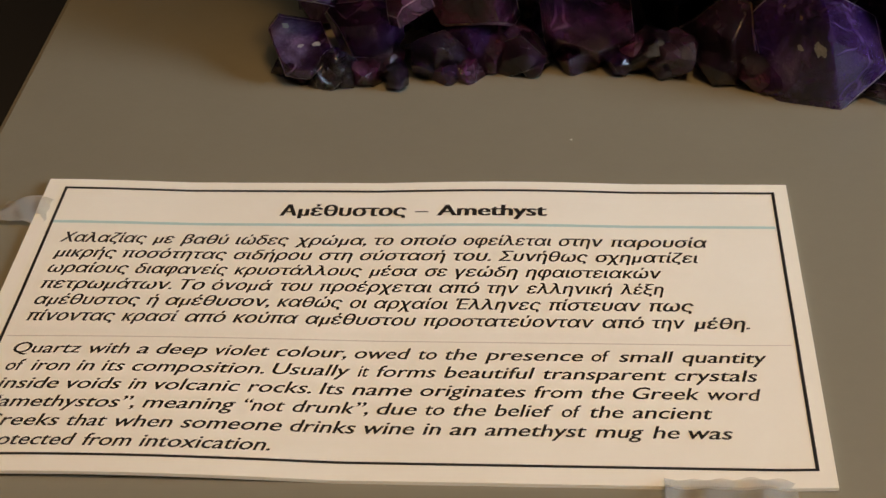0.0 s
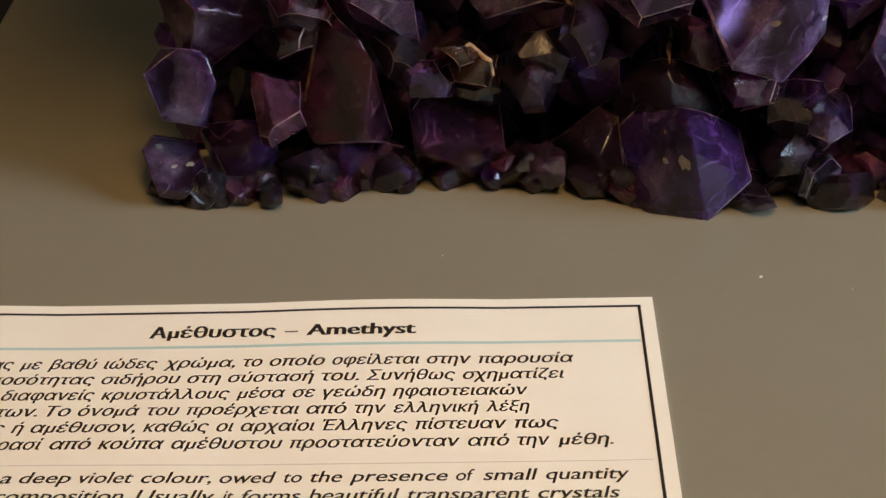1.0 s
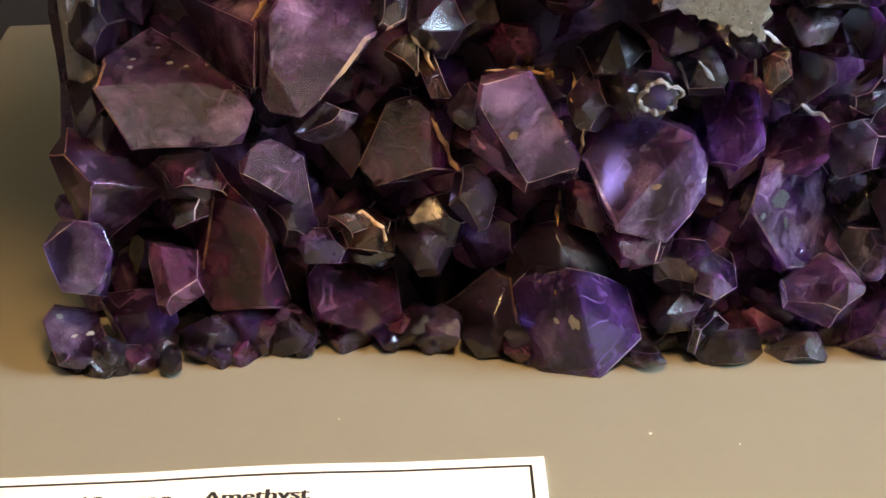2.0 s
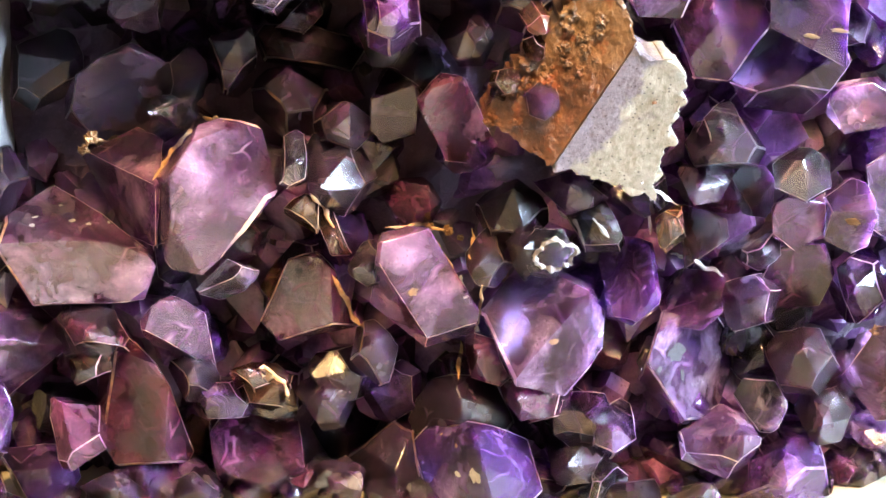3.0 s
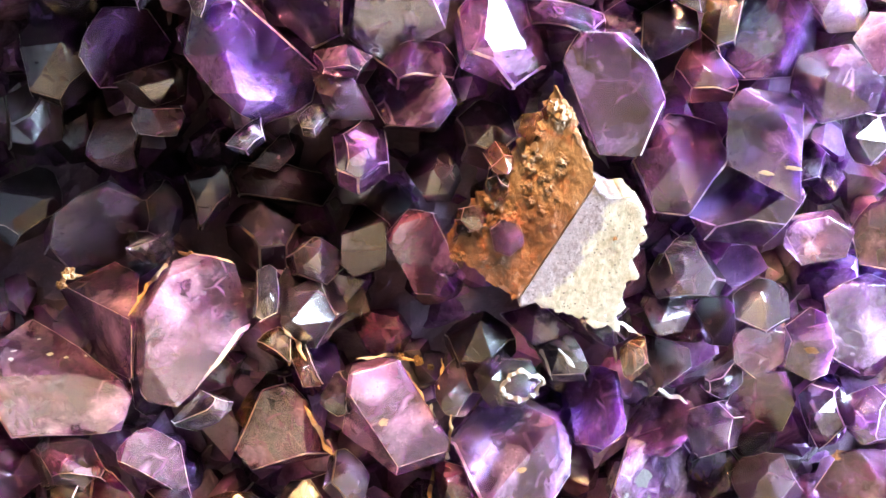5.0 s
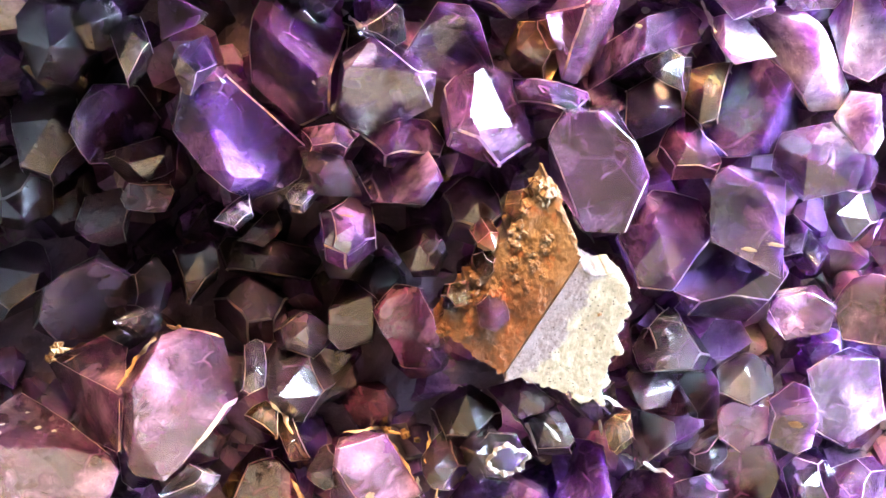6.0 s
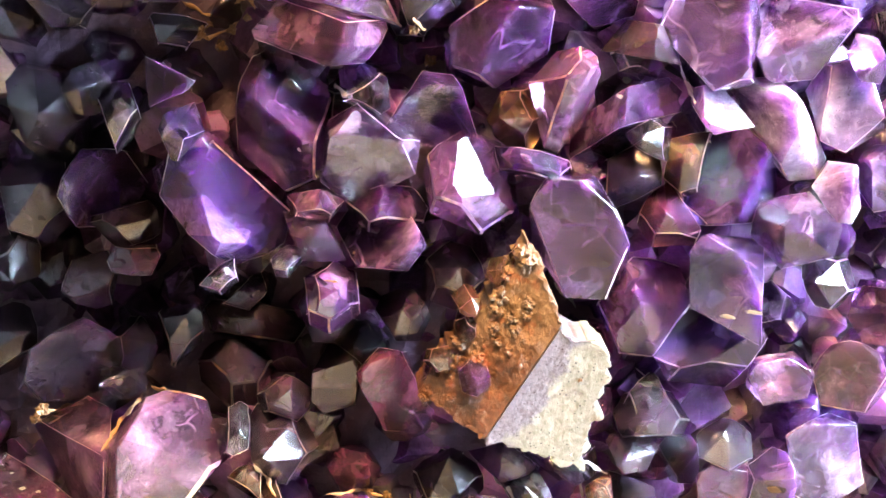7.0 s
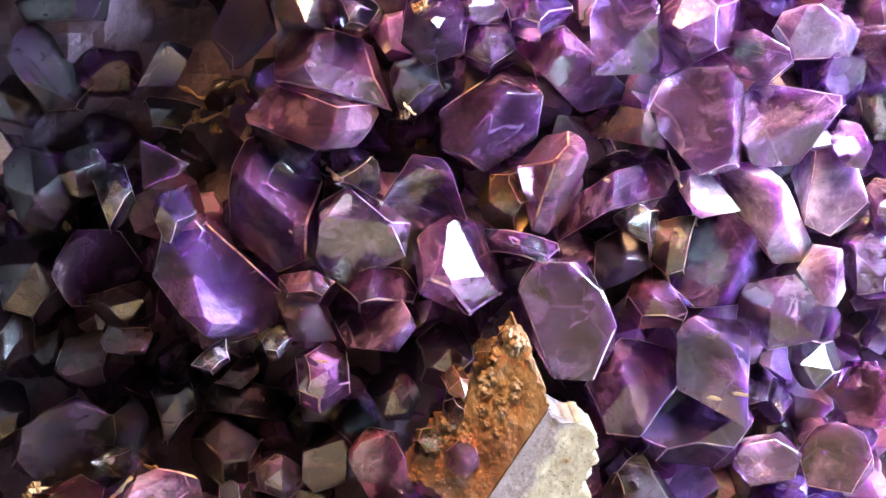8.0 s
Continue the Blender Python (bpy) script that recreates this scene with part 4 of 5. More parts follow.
crystal((135.5, 90.9, 137.8), (0.13, -0.84, 0.53), 17, (5.9, 2.5, 6.3, 4.5, 1.9, 3.5), (0.3, -0.0, 0.7, 0.3, 0.1, 0.3), "rose")
crystal((95.2, 104.6, 156.7), (0.01, -0.83, 0.55), 18, (2.5, 6.8, 8.9, 4.7, 7.4, 2.7), (0.9, -0.0, 0.3, 0.3, 0.7, 0.5), "clear")
crystal((68.2, 110.8, 115.0), (0.24, -0.92, -0.30), 58, (6.9, 4.3, 4.4, 10.7, 8.3, 7.2), (0.1, -0.0, 0.4, 0.6, 0.1, 0.5), "smoky_shaded")
crystal((69.6, 114.5, 103.6), (0.38, -0.72, 0.59), 43, (10.6, 10.7, 8.8, 7.8, 3.5, 3.6), (-0.0, 1.4, 0.5, 0.4, 0.4, 0.1), "smoky_shaded")
crystal((99.5, 106.9, 130.3), (0.56, -0.78, 0.28), 36, (4.5, 3.2, 6.9, 4.9, 5.1, 8.7), (-0.0, 0.9, 0.4, 0.3, 0.2, 0.6), "smoky_shaded")
crystal((106.6, 109.6, 109.2), (0.14, -0.73, 0.67), 8, (2.2, 2.6, 7.3, 6.1, 9.1, 3.9), (0.7, 0.2, 1.3, 0.1, -0.0, 1.2), "smoky_shaded")
crystal((97.1, 110.2, 100.9), (0.47, -0.83, 0.31), -1, (2.8, 6.0, 4.3, 4.6, 6.3, 6.8), (-0.0, 0.6, 0.3, 0.2, 0.4, 0.2), "smoky_shaded")
crystal((120.2, 106.5, 107.2), (0.13, -0.92, 0.36), 17, (12.8, 3.4, 9.6, 9.0, 4.1, 11.2), (0.5, 0.2, 0.8, 0.3, 0.2, -0.0), "smoky_shaded")
crystal((120.0, 105.1, 112.9), (0.14, -0.94, 0.33), 10, (3.6, 6.1, 2.7, 6.2, 3.5, 2.2), (-0.0, 0.5, 0.3, 0.3, 0.3, 0.3), "smoky_shaded")
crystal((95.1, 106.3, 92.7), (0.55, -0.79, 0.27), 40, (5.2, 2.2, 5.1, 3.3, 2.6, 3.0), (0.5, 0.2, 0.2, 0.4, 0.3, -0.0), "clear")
crystal((117.0, 93.1, 85.9), (0.16, -0.87, 0.46), 50, (6.6, 6.6, 2.7, 4.6, 3.5, 1.7), (0.5, 0.3, 0.3, 0.4, -0.0, 0.4), "clear", face=(0.552, -0.722, 0.416, 1.4))
crystal((127.9, 97.9, 94.1), (0.27, -0.86, 0.43), 62, (2.7, 2.8, 4.7, 5.7, 7.4, 8.1), (-0.0, 0.4, 0.3, 0.0, 0.0, 0.8), "smoky_shaded")
crystal((117.5, 94.1, 77.5), (0.01, -0.77, 0.63), 54, (1.5, 1.6, 4.9, 3.2, 5.6, 2.8), (-0.0, 0.7, 0.1, 0.1, 0.2, 0.8), "amber")
crystal((122.7, 91.4, 69.0), (0.02, -0.95, 0.30), 19, (2.3, 6.4, 6.4, 1.7, 4.1, 5.9), (0.4, 0.7, 0.7, 1.0, -0.0, 1.1), "amber")
crystal((126.7, 92.0, 61.8), (-0.36, -0.84, 0.41), 55, (4.7, 5.8, 2.4, 2.5, 4.0, 3.5), (0.1, 0.7, -0.0, 0.3, 0.7, 0.0), "smoky_shaded")
crystal((104.6, 91.7, 59.5), (0.41, -0.90, 0.17), 2, (5.3, 2.6, 1.8, 7.5, 6.2, 2.9), (-0.0, 0.7, 0.4, 0.3, 1.2, 0.7), "clear")
crystal((152.7, 89.6, 62.4), (-0.32, -0.85, 0.42), 31, (4.2, 8.5, 5.5, 3.6, 4.6, 3.3), (0.2, 0.3, 0.7, -0.0, 0.5, 0.4), "smoky_shaded")
crystal((162.2, 89.4, 65.7), (-0.26, -0.91, 0.33), 21, (3.0, 6.4, 4.2, 4.1, 8.2, 4.2), (0.2, 0.3, -0.0, 0.1, 0.0, 0.1), "smoky_shaded")
crystal((172.0, 90.6, 79.0), (-0.18, -0.92, 0.36), 50, (2.8, 3.0, 8.2, 5.2, 5.8, 7.8), (0.2, 0.1, -0.0, 0.2, 0.1, 0.1), "deep")
crystal((184.4, 90.0, 74.6), (-0.53, -0.85, -0.00), 8, (3.6, 3.4, 2.3, 3.8, 6.3, 5.3), (-0.0, 0.2, 0.5, 0.1, 0.5, 0.5), "clear")
crystal((192.2, 89.7, 71.0), (-0.22, -0.80, 0.56), 11, (3.3, 4.7, 2.2, 2.5, 5.0, 3.7), (0.2, 0.5, 0.2, -0.0, 0.2, 0.1), "amber")
crystal((198.2, 89.3, 75.6), (-0.30, -0.93, 0.22), 39, (6.2, 5.4, 6.3, 1.9, 2.3, 4.6), (0.2, -0.0, 0.7, 0.4, 0.1, 1.0), "smoky_shaded")
crystal((207.8, 92.4, 50.6), (-0.50, -0.79, 0.36), -3, (5.4, 5.0, 4.1, 4.3, 8.5, 6.6), (0.2, 0.9, 0.3, -0.0, 1.1, 0.5), "rose")
crystal((233.6, 92.5, 52.2), (-0.41, -0.86, 0.30), 20, (4.3, 4.9, 5.4, 3.7, 10.0, 6.9), (0.5, 0.9, -0.0, 1.0, 0.3, 0.8), "deep")
crystal((227.2, 86.6, 20.1), (-0.40, -0.85, 0.35), 48, (6.6, 7.9, 8.3, 3.8, 3.7, 4.3), (0.4, -0.0, 1.2, 0.1, 0.2, 1.2), "smoky_shaded")
crystal((241.5, 90.8, 50.8), (-0.69, -0.66, 0.29), 3, (3.7, 6.3, 6.5, 8.7, 5.1, 5.5), (0.6, 0.3, 0.3, 1.1, 0.0, -0.0), "deep")
crystal((151.8, 93.2, 39.7), (-0.41, -0.78, 0.48), 22, (3.7, 4.1, 8.2, 4.3, 5.7, 6.9), (0.4, 0.5, -0.0, 1.0, 0.1, 0.6), "rosedeep")
crystal((167.2, 92.8, 26.7), (-0.64, -0.26, 0.73), 76, (4.9, 5.1, 4.9, 3.3, 4.2, 7.3), (0.6, 1.2, -0.0, 1.2, 0.6, 0.6), "smoky_shaded")
crystal((115.6, 98.9, 32.3), (-0.51, -0.82, 0.26), 47, (5.4, 4.8, 3.3, 5.2, 7.2, 7.6), (0.6, 0.4, 0.1, 1.4, -0.0, 0.5), "smoky_shaded")
crystal((93.2, 93.1, 32.0), (-0.30, -0.86, 0.41), 36, (4.6, 3.1, 5.9, 4.6, 5.0, 6.9), (0.1, 0.8, -0.0, 0.8, 0.6, 0.1), "deep")
crystal((60.4, 97.5, 32.1), (-0.11, -0.42, 0.90), 17, (7.3, 6.5, 5.9, 2.6, 8.2, 7.7), (0.7, 1.6, -0.0, 1.5, 1.5, 0.7), "rosedeep")
crystal((66.1, 93.3, 38.9), (-0.31, -0.90, 0.31), 58, (4.7, 3.9, 5.5, 3.8, 2.1, 3.0), (0.2, 0.4, 0.7, -0.0, 0.6, 0.2), "amber")
crystal((119.0, 96.3, 30.9), (-0.09, -0.74, 0.67), 37, (5.2, 5.6, 8.6, 5.2, 5.7, 4.5), (0.3, -0.0, 1.1, 0.6, 0.6, 0.7), "smoky_shaded")
crystal((127.7, 100.1, 28.0), (-0.39, -0.88, 0.28), 6, (7.6, 5.4, 2.5, 3.0, 9.1, 9.1), (0.3, 0.8, 0.3, -0.0, 1.2, 0.4), "deep")
crystal((159.5, 89.4, 31.9), (-0.62, -0.71, 0.34), -1, (6.7, 4.9, 2.4, 2.8, 7.9, 7.0), (0.3, 1.1, 0.1, -0.0, 1.2, 0.3), "rosedeep")
crystal((70.9, 93.2, 10.1), (0.02, -0.86, 0.52), 49, (3.8, 3.6, 8.5, 4.9, 5.6, 9.3), (1.0, 0.8, -0.0, 0.8, 1.0, 0.6), "smoky_shaded")
crystal((68.9, 94.0, 49.7), (-0.06, -0.77, 0.63), 31, (6.6, 5.3, 9.2, 3.9, 2.3, 7.0), (0.9, 1.2, -0.0, 1.1, 0.6, 0.4), "rosedeep")
crystal((169.1, 83.1, 4.0), (0.06, -0.96, 0.27), 32, (1.8, 1.5, 5.8, 6.3, 1.9, 3.6), (0.4, 0.2, 0.3, -0.0, 0.7, 0.2), "clear")
crystal((92.0, 93.9, 40.1), (0.21, -0.61, 0.76), 12, (5.7, 4.4, 6.8, 2.1, 3.2, 7.9), (-0.0, 0.8, 1.0, 0.6, 0.5, 0.7), "smoky_shaded")

# smaller crystals that fill the gaps between the large ones
filler = random.Random(7)
LARGE = []
for ob in cluster.children:
    if ob.name.startswith("crystal"):
        lows, highs = np.min(ob.bound_box, axis=0), np.max(ob.bound_box, axis=0)
        LARGE.append((Vector(ob.location) + Vector((lows + highs) / 2), 0.25 * (highs[0] - lows[0] + highs[2] - lows[2]), ob.location.y))


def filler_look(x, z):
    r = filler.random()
    # left hollow: its shade is put into the darker looks chosen here
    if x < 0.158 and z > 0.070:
        return "smoky_shaded" if r < 0.66 else "deep"
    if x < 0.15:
        return "rosedeep" if r < 0.12 else "amber" if r < 0.22 else "smoky_shaded" if r < 0.6 else "deep"
    return "deep" if r < 0.44 else "vivid" if r < 0.68 else "smoky_shaded" if r < 0.76 else "clear" if r < 0.81 else "rosedeep" if r < 0.86 else "pale"


SEEDS = []
for seed in range(14):
    sides = [filler.uniform(0.62, 1.1) for _ in range(6)]
    caps = [filler.uniform(0, 0.5) for _ in range(6)]
    SEEDS.append((sides, caps))

placed = []
for attempt in range(6000):
    x, z = filler.uniform(0.044, 0.290), filler.uniform(0.003, 0.228)
    if x < (0.053 if z < 0.05 else 0.066 if z < 0.12 else 0.054) + 0.05 * z or len(placed) >= 230:
        continue
    if ((x - 0.125) / 0.018) ** 2 + ((z - 0.036) / 0.016) ** 2 < 1:
        continue
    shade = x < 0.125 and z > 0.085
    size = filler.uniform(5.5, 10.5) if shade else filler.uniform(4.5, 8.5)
    near = min((math.hypot(x - p.x, z - p.z) / r for p, r, _ in LARGE if p.y < 0.112), default=9)
    if near < (0.6 if shade else 0.55) or any(math.hypot(x - a, z - b) < 0.00062 * (size + s) for a, b, s in placed):
        continue
    placed.append((x, z, size))
    axis = (filler.gauss(-0.25 if shade else 0, 0.42), -1.0, filler.gauss(0.2, 0.4))
    sides, caps = SEEDS[filler.randrange(14)]
    around = sorted((math.hypot(x - p.x, z - p.z), y) for p, r, y in LARGE)[:3]
    front = 1000 * max(y for _, y in around)
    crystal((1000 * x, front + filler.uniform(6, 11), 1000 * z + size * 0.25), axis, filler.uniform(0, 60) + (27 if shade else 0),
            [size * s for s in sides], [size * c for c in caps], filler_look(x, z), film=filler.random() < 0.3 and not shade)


# the lowest crystals, which the cluster stands on
base = random.Random(11)
for count in range(46):
    x = 40 + 4.6 * count + base.uniform(-1, 1)
    y = 89 + 6.5 * math.exp(-((x - 100) / 26) ** 2) - 4.5 * math.exp(-((x - 148) / 16) ** 2) + base.uniform(0, 3.5)
    size = base.uniform(3.6, 6.4)
    sides, caps = SEEDS[base.randrange(14)]
    ob = crystal((x, y, size * base.uniform(0.75, 1.0)), (base.gauss(0, 0.35), -1, base.uniform(0.05, 0.5)), base.uniform(0, 60),
                 [size * s for s in sides], [size * c for c in caps], base.choice(("smoky_shaded", "deep", "rosedeep", "smoky_shaded", "clear")), film=base.random() < 0.35)
    for v in ob.data.vertices:
        v.co.z = max(v.co.z, -0.0007 - ob.location.z)


def druse(x0, x1, closer, material, label):
    """The floor of small crowded crystals behind the others, too many to count."""
    shapes = []
    for sides, caps in SEEDS:
        bm = quartz((0, 0.001, 1), 0, sides, caps, 2.2)
        bm.verts.index_update()
        shapes.append(([v.co.copy() for v in bm.verts], [[v.index for v in f.verts] for f in bm.faces]))
        bm.free()
    points, faces = [], []
    for row in range(30):
        for col in range(35):
            x = 0.038 + 0.0081 * (col + 0.5 * (row % 2)) + filler.uniform(-0.003, 0.003)
            z = 0.002 + 0.0079 * row + filler.uniform(-0.003, 0.003)
            edge = x + 0.012 * noise.noise(Vector((x * 50, z * 50, 8)))
            if x < 0.036 + 0.06 * z or not x0 < edge < x1:
                continue
            size = filler.uniform(0.0048, 0.0092)
            lean = Vector((filler.gauss(0, 0.5), -1, filler.gauss(0.1, 0.5))).to_track_quat("Z", "Y").to_matrix().to_4x4()
            around = sorted((math.hypot(x - p.x, z - p.z), y) for p, r, y in LARGE)[:3]
            deep = max(recess(x, z) - 0.004, max(y for _, y in around) + 0.010) - closer + filler.uniform(0.0, 0.005)
            m = Matrix.Translation((x, deep, z + 0.001)) @ lean @ pose(0, 0, 0, 0, 0, filler.uniform(0, 60)) @ Matrix.Scale(size, 4)
            verts, rings = shapes[filler.randrange(14)]
            base = len(points)
            points += [m @ v for v in verts]
            faces += [[base + i for i in ring] for ring in rings]
    low = [max(p.z, -0.0006) for p in points]
    mesh = bpy.data.meshes.new("druse")
    mesh.from_pydata([(p.x, p.y, h) for p, h in zip(points, low)], [], faces)
    mesh.materials.append(material)
    ob = new("druse", mesh)
    ob.parent = cluster
    return tagged(ob, label, kind="stuff")


# left part coloured darker for the hollow's shade, right part lighter
druse(0.0, 0.150, -0.006, SHADED_DRUSE, "crowded small smoky and violet crystals, coloured darker as if in shade")
druse(0.150, 0.4, -0.005, LIT_DRUSE, "crowded small violet crystals, coloured lighter as if lit")


# ---- broken chip of rust-crusted white quartz among the crystals ----
def rough_slab(corners, thick, bump, n_cells, seed, grain=260.0, jag=0.0009, ridge=0.0):
    """A broken slab: a four-cornered face with uneven relief and a jagged rim, and depth behind it."""
    bm = bmesh.new()
    a, b, c, d = [Vector(p) for p in corners]
    def at(u, v):
        p = (a * (1 - u) + b * u) * (1 - v) + (d * (1 - u) + c * u) * v
        k = noise.fractal(p * grain + Vector((seed, 0, 0)), 0.7, 2.0, 5)
        rim = min(u, 1 - u, v, 1 - v)
        p.y -= bump * k * (0.4 + min(1, rim * 6))
        if rim < 0.02 and abs(u - ridge) > 0.02:
            p += Vector((noise.noise(p * 700), 0, noise.noise(p * 520 + Vector((9, 9, 9))))) * jag
        return p
    rows = [[bm.verts.new(at(i / n_cells, j / n_cells)) for i in range(n_cells + 1)] for j in range(n_cells + 1)]
    faces = [bm.faces.new((rows[j][i], rows[j][i + 1], rows[j + 1][i + 1], rows[j + 1][i])) for j in range(n_cells) for i in range(n_cells)]
    made = bmesh.ops.extrude_face_region(bm, geom=faces)
    for v in made["geom"]:
        if isinstance(v, bmesh.types.BMVert):
            v.co.y += thick
    bmesh.ops.recalc_face_normals(bm, faces=bm.faces[:])
    return bm


def lump(at, size, seed, rough=0.45, fine=4):
    bm = bmesh.new()
    bmesh.ops.create_icosphere(bm, subdivisions=fine, radius=1)
    for v in bm.verts:
        k = noise.fractal(v.co * 1.6 + Vector((seed, 0, 0)), 0.8, 2.0, 4)
        v.co = Vector(at) + v.co * (1 + rough * k) * size
    return bm


chip = tagged(new("quartz_chip"), "broken quartz chip")
chip.parent = cluster
chip["label"] = "broken chip, rust-brown crust on one side, white quartz on the other"
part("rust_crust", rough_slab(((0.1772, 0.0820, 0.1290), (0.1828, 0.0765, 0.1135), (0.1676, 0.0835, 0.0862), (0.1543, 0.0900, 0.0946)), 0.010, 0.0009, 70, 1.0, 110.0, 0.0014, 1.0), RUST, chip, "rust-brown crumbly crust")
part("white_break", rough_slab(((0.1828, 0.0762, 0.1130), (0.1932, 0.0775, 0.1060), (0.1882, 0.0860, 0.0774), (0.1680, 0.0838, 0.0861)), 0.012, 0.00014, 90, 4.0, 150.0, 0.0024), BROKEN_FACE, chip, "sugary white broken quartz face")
for x, z, size in ((159.3, 107.2, 3.0), (157.0, 99.5, 3.6), (162.1, 110.5, 2.6), (164.9, 115.8, 2.8), (160.6, 97.0, 2.6), (168.5, 122.0, 2.6), (155.2, 102.0, 2.4), (173.5, 127.0, 2.5)):
    sides, caps = SEEDS[int(x) % 14]
    crystal((x + 1.3, 82.0 if z > 105 else 86.0, z - 2.0), (0.3 * math.sin(x), -1, 0.4 * math.cos(z)), 7 * x % 60, [size * s for s in sides], [size * c for c in caps], "amber", chip)
crystal((166.0, 78.5, 100.6), (0.05, -0.98, 0.15), 8, (3.0, 3.4, 3.6, 3.2, 3.5, 3.4), (0.2, 0.6, 0.1, 0.8, 0.3, 0.5), "rose", chip)


def broken_rim(at, radius, tube, seed):
    """The pale chipped rim left where a crystal's end broke off."""
    bm = bmesh.new()
    n_round, n_tube = 72, 10
    rows = []
    for i in range(n_round):
        a = 2 * math.pi * i / n_round
        r = radius * (1 + 0.28 * noise.noise(Vector((math.cos(a) * 1.5, math.sin(a) * 1.5, seed))))
        ring = []
        for j in range(n_tube):
            b = 2 * math.pi * j / n_tube
            k = tube * max(0.06, 0.6 + 2.0 * noise.noise(Vector((math.cos(a) * 3, math.sin(a) * 3, b * 0.4 + seed))))
            ring.append(bm.verts.new(Vector(at) + Vector(((r + k * math.cos(b)) * math.cos(a), k * math.sin(b) - 0.002 * math.sin(a), (r + k * math.cos(b)) * math.sin(a)))))
        rows.append(ring)
    for i in range(n_round):
        for j in range(n_tube):
            bm.faces.new((rows[i][j], rows[i][(j + 1) % n_tube], rows[(i + 1) % n_round][(j + 1) % n_tube], rows[(i + 1) % n_round][j]))
    bmesh.ops.recalc_face_normals(bm, faces=bm.faces[:])
    return bm


part("broken_rim", broken_rim((0.1686, 0.0862, 0.0652), 0.0039, 0.0006, 2.0), WHITE_QUARTZ, cluster, "pale chipped rim of a broken crystal")
crystal((168.8, 81.5, 65.2), (0.1, -1, 0.2), 20, (5.4, 5, 5.2, 5, 5.5, 5), (3.5, 3.6, 3.4, 3.7, 3.5, 3.6), "clear")

# nodules that stand out of the rusty crust
nodule = random.Random(3)
for count in range(46):
    u, v = nodule.random() ** 1.6 * 0.9, nodule.random()
    edge_a = Vector((0.1772, 0.0820, 0.1290)).lerp(Vector((0.1828, 0.0765, 0.1135)), u)
    edge_b = Vector((0.1543, 0.0900, 0.0946)).lerp(Vector((0.1676, 0.0835, 0.0862)), u)
    at = edge_a.lerp(edge_b, v)
    size = nodule.uniform(0.0005, 0.0016) * (1.25 - u)
    part("nodule", lump((at.x, at.y + 0.0002, at.z), size, 5.0 * count, 0.7, 3), RUST, chip)


def film(points, material):
    """A crumbly stained seam, placed to fit the camera's view of a joint; points in millimetres."""
    line = [Vector(p) / 1000 for p in points]
    spine = [a.lerp(b, k / 9) for a, b in zip(line, line[1:]) for k in range(9)] + [line[-1]]
    bm = bmesh.new()
    rings = []
    for i, c in enumerate(spine):
        along = (spine[min(i + 1, len(spine) - 1)] - spine[max(i - 1, 0)]).normalized()
        side = along.cross(Vector((0, -1, 0.2))).normalized()
        out = side.cross(along)
        c = c + 0.0007 * noise.noise_vector(c * 260)
        taper = min(1.0, 0.25 + 0.3 * min(i, len(spine) - 1 - i))
        wide = taper * (0.00042 + 0.00038 * noise.noise(c * 420))
        rings.append([bm.verts.new(c + wide * (1 + 0.5 * noise.noise(c * 1500 + Vector((k, 0, 0)))) * (math.cos(k * math.pi / 4) * side + 0.7 * math.sin(k * math.pi / 4) * out)) for k in range(8)])
    for a, b in zip(rings, rings[1:]):
        for k in range(8):
            bm.faces.new((a[k], a[(k + 1) % 8], b[(k + 1) % 8], b[k]))
    bm.faces.new(rings[0])
    bm.faces.new(rings[-1])
    bmesh.ops.recalc_face_normals(bm, faces=bm.faces[:])
    return part("stained_seam", bm, material, cluster)


film(((107.5, 121.3, 173.7), (111.5, 122.2, 170.8), (117.0, 122.5, 169.3)), IRON_FILM)
film(((108.4, 110.1, 166.8), (112.5, 122.5, 165.7), (117.5, 122.7, 167.3), (122.7, 118.9, 171.0)), IRON_FILM)
film(((117.8, 121.4, 172.8), (121.7, 116.9, 175.3), (122.7, 118.5, 171.6)), IRON_FILM)
film(((154.2, 114.1, 165.8), (155.9, 97.6, 172.3), (157.8, 102.3, 169.0)), IRON_FILM)
film(((67.9, 124.2, 77.3), (74.2, 96.6, 91.0), (73.6, 123.7, 80.6), (82.8, 125.9, 81.6)), IRON_FILM)
film(((86.3, 96.7, 81.6), (89.6, 114.3, 82.1), (94.3, 124.2, 85.0), (101.4, 104.8, 90.9)), IRON_FILM)
film(((134.3, 103.4, 65.7), (141.8, 110.6, 62.9), (147.7, 107.5, 62.4)), IRON_FILM)
film(((143.3, 108.7, 62.6), (146.1, 111.4, 56.0), (149.6, 109.6, 50.4)), IRON_FILM)
film(((119.0, 95.5, 77.4), (121.0, 99.6, 72.0), (123.3, 95.1, 69.8)), IRON_FILM)
film(((122.3, 98.5, 57.7), (124.9, 102.7, 48.8), (127.3, 101.4, 43.5)), IRON_FILM)
film(((123.7, 93.8, 68.4), (124.7, 119.7, 50.6)), IRON_FILM)
film(((153.3, 108.6, 62.4), (151.6, 94.7, 61.3)), IRON_FILM)
film(((150.5, 117.6, 30.6), (148.7, 100.2, 29.7)), IRON_FILM)
film(((103.5, 93.4, 36.8), (106.2, 98.2, 36.1), (110.5, 96.5, 33.3), (110.8, 97.5, 29.1), (106.0, 115.1, 15.1)), IRON_FILM)
film(((192.4, 92.9, 71.1), (195.4, 106.4, 55.7)), IRON_FILM)
film(((210.3, 112.4, 33.5), (213.4, 106.1, 29.0)), IRON_FILM)
